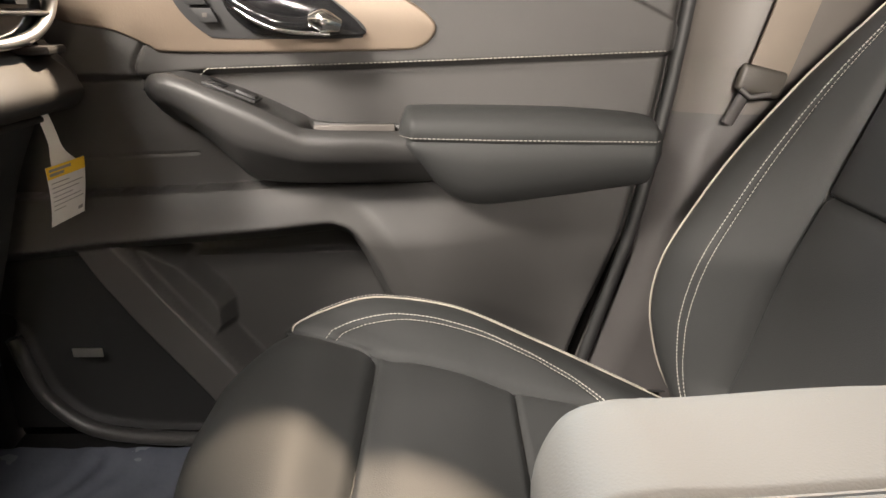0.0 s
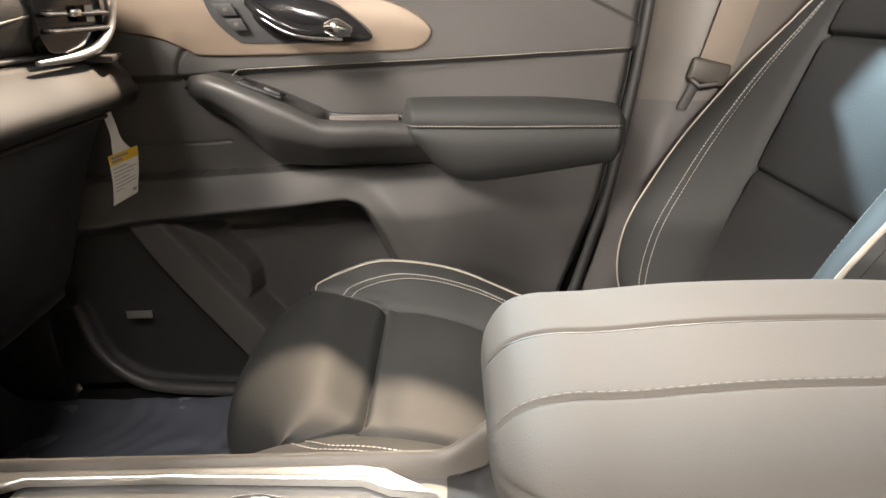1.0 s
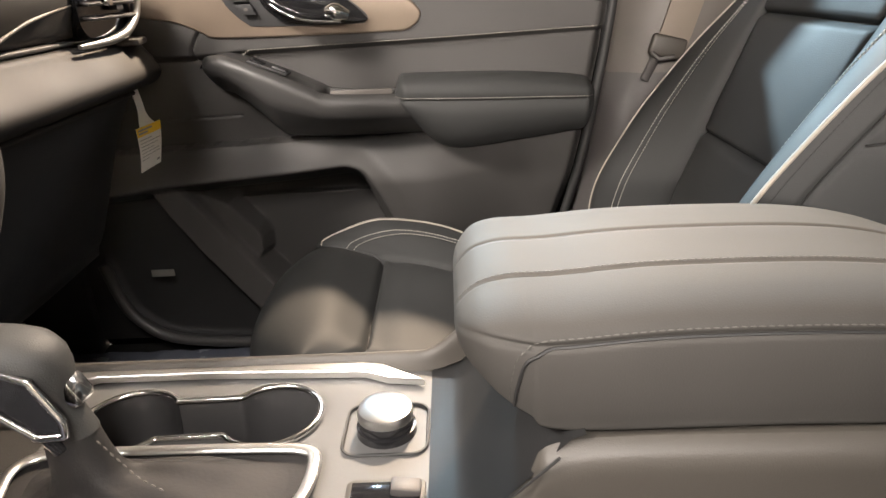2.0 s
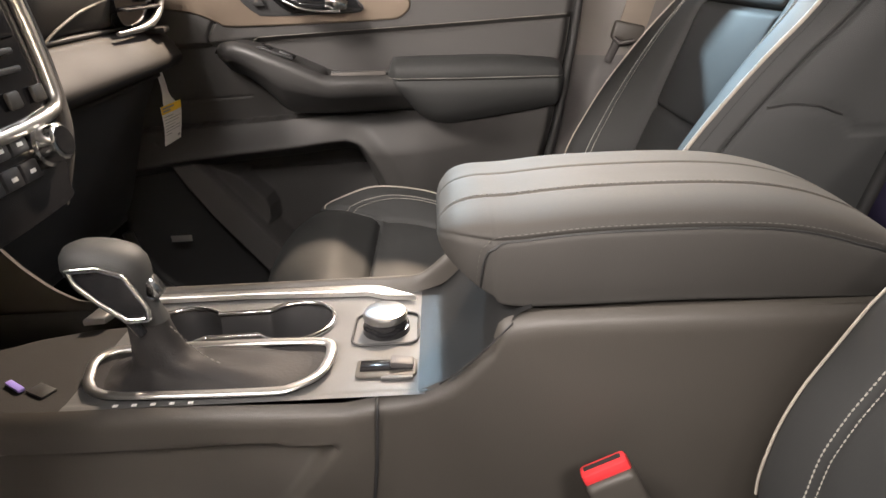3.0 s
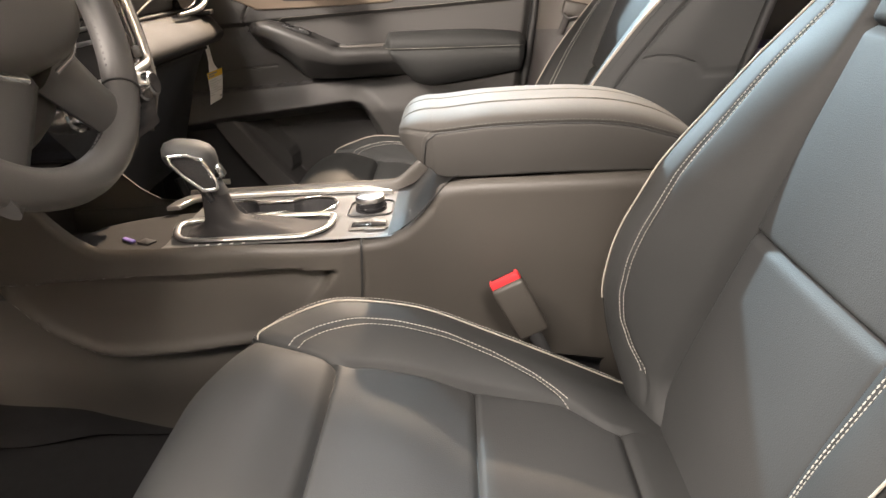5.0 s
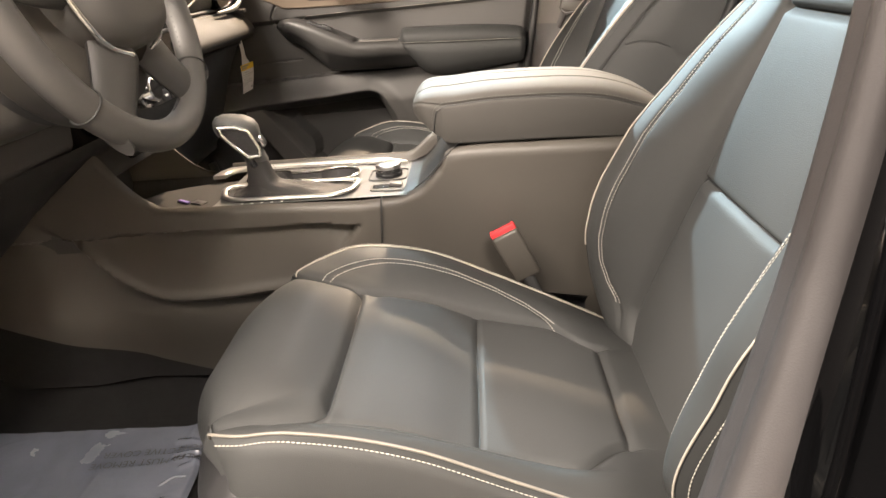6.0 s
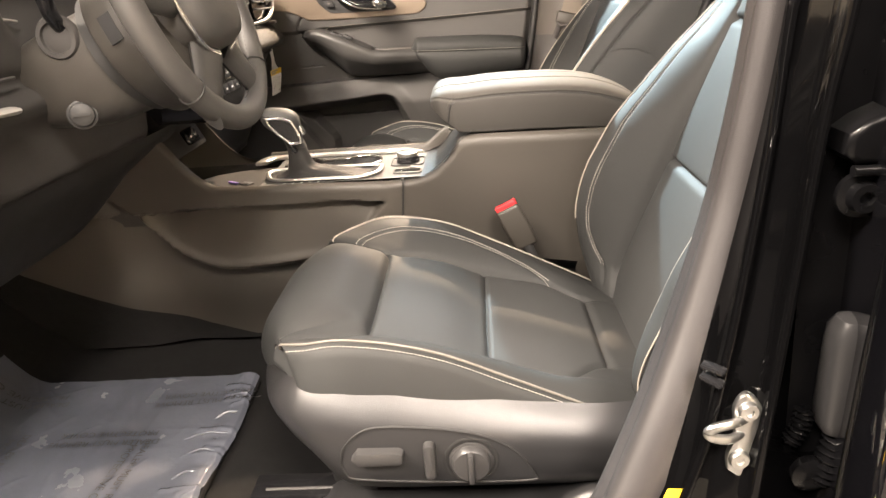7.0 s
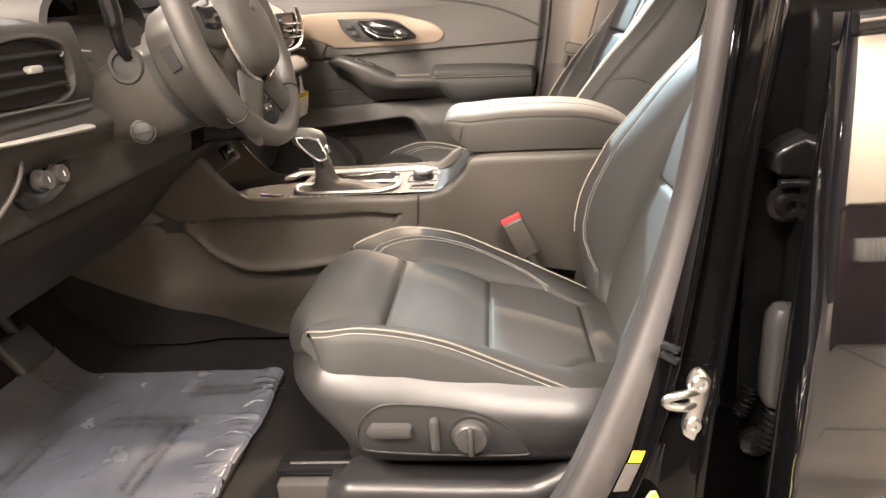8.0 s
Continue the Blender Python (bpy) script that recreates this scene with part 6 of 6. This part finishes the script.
def doorway():
    # rounded trim and seal of the B-pillar
    Z = np.r_[np.linspace(-.05, .30, 60), np.linspace(.31, 1.15, 80)]
    L, R = edge(EDGE_IN, Z), edge(EDGE_OUT, Z)
    d = R - L
    n = np.stack([d[:, 1], -d[:, 0], 0 * Z], 1)
    n /= np.linalg.norm(n, axis=1)[:, None]
    n *= np.where(n[:, :1] > 0, -1, 1)
    sec = [(.05, -.06), (.0, -.012), (.05, -.002), (.16, .0045), (.30, .0065), (.44, .0060), (.50, .0068), (.58, .0115), (.70, .0135), (.82, .0115), (.92, .0060), (.98, -.002), (1.0, -.012), (.96, -.03)]
    P = np.stack([L + d * u + n * v for u, v in sec], 1)
    tagged(part("pillar_seal", grid(P), PILLAR_TRIM, sharp=1.2), "grey rubber-edged door seal trim along the B-pillar", "door seal", kind="structure")

    # painted pillar
    F, J = edge(FLANGE, Z), edge(JAMB, Z)
    rows = []
    for r, fl, j, z in zip(R, F, J, Z):
        k = float(sm(.66, .56, z))
        rows.append([r + (.03, .05, 0), r + (.004, .012, 0), r * .75 + fl * .25 + (.004, .010, 0), r * .35 + fl * .65 + (.003, .007 * k + .002, 0), fl + (-.0050, .001, 0), fl + (-.0035, -.0042 * k, 0), fl + (.0005, -.0056 * k, 0), fl + (.0040, -.0030 * k, 0), fl + (.0055, .004, 0),
                     fl * .88 + j * .12 + (.002, .009, 0), fl * .6 + j * .4 + (0, .009, 0), fl * .3 + j * .7 + (0, .009, 0), fl * .1 + j * .9 + (0, .006, 0), j + (-.0045, .0012, 0), j + (-.0022, -.0030, 0), j + (.0016, -.0034, 0), j + (.0042, -.0005, 0), j + (.0050, .012, 0), j + (.009, .036, 0), j + (.020, .050, 0), j + (.12, .050, 0)])
    tagged(part("b_pillar", grid(np.array(rows)), PAINT, sharp=1.2), "glossy black painted B-pillar of the open doorway", "car pillar", kind="structure")

    st = thing("door_striker", (.352, -.695, .32), "zinc-plated door striker loop bolted to the pillar", "door striker")
    pl = [(.333, .290), (.345, .283), (.358, .292), (.367, .318), (.366, .340), (.356, .360), (.345, .366), (.336, .352), (.338, .325), (.332, .305)]
    part("plate", prism([(a, -.702 - .12 * (.33 - b), b) for a, b in spl(pl + pl[:1], 40)[:-1]], (0, -.006, 0), .002), STEEL, st)
    loop = spl([(.352, -.700, .339), (.334, -.713, .343), (.317, -.716, .341), (.311, -.716, .336), (.316, -.716, .330), (.332, -.713, .326), (.352, -.700, .325)], 40)
    part("loop", tube(loop, .0038, 10, flat=1.3), STEEL, st, "steel striker loop")
    for bx, bz in ((.348, .350), (.342, .302)):
        part("bolt", turned([(.0095, 0), (.0095, .003), (.008, .0055), (.004, .0055), (.0035, .003)], pose(bx, -.707 - .12 * (.33 - bz), bz, 90, 0, 0), 16), STEEL, st)
    part("bracket", box((.366, -.700, .332), (.010, .012, .022), .003), STEEL, st)

    cl = thing("seal_clip", (.316, -.69, .375), "small glossy black clip on the pillar flange", "clip")
    part("clip_body", box((.320, -.690, .386), (.022, .012, .006), .003, (0, 4, -42)), GLOSS, cl)
    part("clip_body", box((.319, -.692, .375), (.022, .012, .006), .003, (0, 12, -42)), GLOSS, cl)

    lab = thing("pillar_label", (.30, -.72, .20), "yellow-green and white sticker on the black pillar", "sticker")
    part("sticker", prism([(.268, -.734, .182), (.318, -.734, .180), (.318, -.730, .196), (.303, -.728, .228), (.297, -.727, .228)], (0, -.0008, 0)), LABEL_YG, lab)
    part("sticker_edge", prism([(.270, -.7352, .184), (.297, -.7292, .226), (.303, -.7292, .230), (.298, -.729, .2295), (.263, -.735, .184)], (0, -.0006, 0)), PAPER, lab)
    part("sticker_print", prism([(.296, -.7355, .186), (.312, -.735, .190), (.303, -.731, .212), (.293, -.731, .208)], (0, -.0006, 0)), PAPER, lab)
    lab2 = thing("pillar_label", (.285, -.712, .25), "small white and orange-yellow sticker on the pillar flange", "sticker")
    q = [edge(EDGE_OUT, z) * (1 - u) + edge(FLANGE, z) * u + np.array((-.004, -.002, 0)) for z, u in ((.258, .66), (.258, .95), (.270, .95), (.270, .66))]
    part("sticker", prism([tuple(v) for v in q], (-.0008, -.0008, 0)), YELLOW, lab2)
    q = [edge(EDGE_OUT, z) * (1 - u) + edge(FLANGE, z) * u + np.array((-.0036, -.0016, 0)) for z, u in ((.226, .62), (.226, .95), (.256, .95), (.256, .62))]
    part("sticker_edge", prism([tuple(v) for v in q], (-.0008, -.0008, 0)), SEAL, lab2)

    # hinge, stop and wiring boot in the gap before the rear door
    hg = thing("rear_door_hinge", (.44, -.66, .58), "black painted rear door hinge with bolts", "hinge")
    part("hinge_leaf", prism([(a, -.650, b) for a, b in ((.410, .573), (.411, .590), (.424, .600), (.442, .608), (.490, .610), (.490, .563), (.42, .565))], (0, -.034, 0), .006, 3), JAMBPAINT, hg)
    part("hinge_pin", tube([(.414, -.688, .562), (.49, -.688, .560)], .0045, 8, up=(0, 1, 0)), JAMBPAINT, hg)
    part("bolt", turned([(.012, 0), (.012, .005), (.009, .009), (.005, .009), (.004, .005)], pose(.452, -.684, .594, 90, 0, 0), 18), JAMBPAINT, hg)
    part("bolt", turned([(.019, -.004), (.019, .002), (.0135, .004), (.0120, .012), (.006, .012), (.005, .007)], pose(.427, -.680, .539, 90, 0, 0), 18), JAMBPAINT, hg, "black hinge bolt")
    bt = thing("wiring_boot", (.43, -.69, .35), "grey moulded door stop with a ribbed wiring boot below", "wiring boot")
    rings = []
    for z, k in ((.313, .30), (.315, .7), (.325, .95), (.340, 1), (.405, 1), (.421, .95), (.431, .7), (.434, .3)):
        rings.append([(.437 + .021 * k * math.copysign(abs(math.cos(t)) ** .6, math.cos(t)), -.690 + .018 * k * math.copysign(abs(math.sin(t)) ** .6, math.sin(t)), z) for t in np.linspace(0, 6.283, 28, endpoint=False)])
    part("stop_block", loft(rings), SHIELD, bt, "satin grey door stop block")
    sp = spl([(.441, -.692, .320), (.436, -.694, .300), (.430, -.697, .280), (.424, -.698, .262)], 60)
    part("ribbed_boot", tube(sp, .0105 + .003 * np.sin(np.linspace(0, 18 * math.pi, 60)), 14, up=(0, 1, 0)), JAMBPAINT, bt, "black ribbed rubber boot")
    sp2 = spl([(.412, -.680, .330), (.408, -.682, .312), (.400, -.684, .296)], 40)
    part("ribbed_boot", tube(sp2, .008 + .002 * np.sin(np.linspace(0, 14 * math.pi, 40)), 12, up=(0, 1, 0)), JAMBPAINT, bt)
    part("grommet", turned([(.018, -.004), (.018, .004), (.011, .009), (.005, .009)], pose(.417, -.695, .268, 90, 0, 0), 20), JAMBPAINT, bt)
    jr = np.array([[(.40, y, z), (.47, y, z), (.62, y, z), (.64, -.58, z)] for z, y in ((-.05, -.70), (.2, -.685), (.35, -.668), (.5, -.655), (.6, -.648), (.85, -.62), (1.16, -.56))])
    tagged(part("hinge_jamb", grid(jr), JAMBPAINT), "black painted jamb behind the rear door hinge", "jamb", kind="structure")

    # rear door skin
    rd = thing("rear_door", (.9, -.76, .1), "glossy black closed rear door reflecting the showroom", "car door")
    Z = np.linspace(-.15, .72, 70)
    rows = []
    for z in Z:
        o = -.806 + .46 * max(0.0, z - .38) ** 2 + .10 * max(0.0, .30 - z) ** 2 + .004 * math.exp(-((z - .315) / .012) ** 2)
        e = .412 + .010 * sm(.55, .75, z)
        row = [(e + .03, -.64, z), (e + .020, -.70, z), (e + .012, -.730, z), (e + .009, -.738, z), (e + .003, -.745, z), (e - .001, -.756, z), (e - .002, o + .014, z), (e - .001, o + .006, z), (e + .002, o + .0015, z), (e + .006, o, z)]
        row += [(e + .006 + d, o - .012 * math.sin(min(1, d / .6) * math.pi / 2), z) for d in (.01, .03, .06, .1, .2, .3, .5, .7, .9, 1.0)]
        rows.append(row)
    part("door_panel", grid(np.array(rows)), DOORPAINT, rd, "glossy black door panel", sharp=1.2)
    part("hem", tube(spl([(.424, -.742, .72), (.417, -.742, .4), (.417, -.742, .1), (.417, -.742, -.1)], 30), .003, 8, up=(0, 1, 0)), PAINT, rd)
    part("window_moulding", tube(spl([(.426, -.762, .712), (.60, -.768, .722), (1.2, -.77, .74)], 30), .009, 10), GLOSS, rd, "gloss black window moulding")
    part("window_glass", box((.95, -.755, .95), (1.0, .006, .42), 0, (-8, 0, 0)), GLOSS, rd, "dark tinted rear window")


doorway()


# ---------------------------------------------------------------- second row
def second_row():
    d = thing("rear_passenger_door", (.95, .93, .1), "dark rear door trim with armrest and grey strips, closed", "car door")
    X, Z = np.meshgrid(np.linspace(.50, 1.7, 120), np.linspace(.02, .80, 120), indexing="ij")
    y = .925 - .014 * sm(.595, .605, Z + .02 * (X - .9)) - .03 * sm(.392, .380, Z) + .03 * sm(.335, .325, Z)
    part("door_trim", grid(np.stack([X, y, Z], -1)), RUBBER, d)
    rings = []
    for x in np.linspace(.70, 1.6, 40):
        rings.append([(x, .93, .480), (x, .862, .480), (x, .850, .470), (x, .848, .440), (x, .87, .415), (x, .93, .41)])
    part("armrest", loft(rings), PURPLE, d, "dark padded armrest")
    part("lower_strip", box((1.1, .885, .375), (1.1, .012, .013), .004), STRIP, d, "violet-grey satin strip")
    part("armrest_edge", box((1.15, .853, .464), (.92, .016, .016), .005), STRIP, d, "violet-grey armrest edge")
    part("upper_strip", box((1.1, .905, .612), (1.1, .006, .004), .001), SEAL, d)
    part("pull_cup", box((.98, .868, .500), (.16, .02, .018), .005), GLOSS, d)
    part("inside_handle", box((.958, .866, .497), (.07, .014, .014), .005), SILVER, d, "satin rear door handle")
    part("door_skin", box((1.1, .985, .40), (1.3, .05, .86)), PAINT, d)

    s = thing("captain_chair", (1.1, .55, .0), "plum-black leather rear seat with pale piping", "car seat")
    XT = [(.790, .26), (.796, .285), (.815, .308), (.86, .328), (.93, .328), (1.13, .31), (1.28, .30)]

    def crown(x, yo):
        """Height of the domed cushion at yo from its middle line."""
        c = min(1.0, (abs(yo) / .235) ** (1 / .75))
        return .20 + (float(curve_at(XT, x)) - .20) * math.sqrt(1 - c * c) ** .85

    rings = []
    for x in [.91 - .12 * math.cos(k) for k in np.linspace(.12, 1.57, 40)] + list(np.linspace(.92, 1.28, 30)):
        t = float(curve_at(XT, x))
        w = .235 * math.sqrt(1 - min(.999, max(0.0, (.91 - x) / .12) ** 2))
        rings.append([(x, .585 + w * math.copysign(abs(math.cos(a)) ** .75, math.cos(a)), .20 + (t - .20 if math.sin(a) > 0 else .10) * math.copysign(abs(math.sin(a)) ** .85, math.sin(a))) for a in np.linspace(0, 6.2832, 64, endpoint=False)])
    part("cushion", loft(rings), PURPLE, s, "plum-black leather cushion")
    part("piping", tube(spl([(.826, .757, .230), (.824, .757, .252), (.826, .755, .274), (.836, .748, .296), (.854, .740, .307)], 30), .0042, 8), PIPE, s, "pale piping")
    for x in (.846, .858):
        line = [(x, .585 + yo, crown(x, yo) + .0012) for yo in np.linspace(-.03, .08, 40)]
        line += [(q, .665 + (x - .846), crown(q, .08 + x - .846) + .0012) for q in np.linspace(x + .006, 1.2, 60)]
        part("stitching", tube(line, .0011, 6), THREAD, s)
    part("base", box((1.04, .585, .07), (.45, .40, .18), .02), RUBBER, s)
    part("backrest", box((1.42, .585, .52), (.16, .47, .60), .05, (0, 18, 0), 4), PURPLE, s)


second_row()


# ---------------------------------------------------------------- showroom furniture behind the camera
def showroom_things():
    c = thing("display_cabinet", (1.32, -3.4, -.48), "dark brown wooden cabinet against a beige wall", "cabinet")
    part("carcass", box((1.32, -3.4, .08), (.70, .5, 1.12), .01), BROWN, c)
    part("worktop", box((1.32, -3.4, .655), (.74, .54, .03), .006), RUBBER, c)
    b = thing("brochure_stack", (1.53, -3.11, .22), "white ribbed folders in a holder on the cabinet front", "folders")
    part("holder", box((1.53, -3.10, .222), (.16, .10, .012), .003), RUBBER, b)
    for i in range(6):
        part("folder", box((1.475 + .022 * i, -3.10, .315), (.018, .09, .17), .004), PAPER, b)


showroom_things()
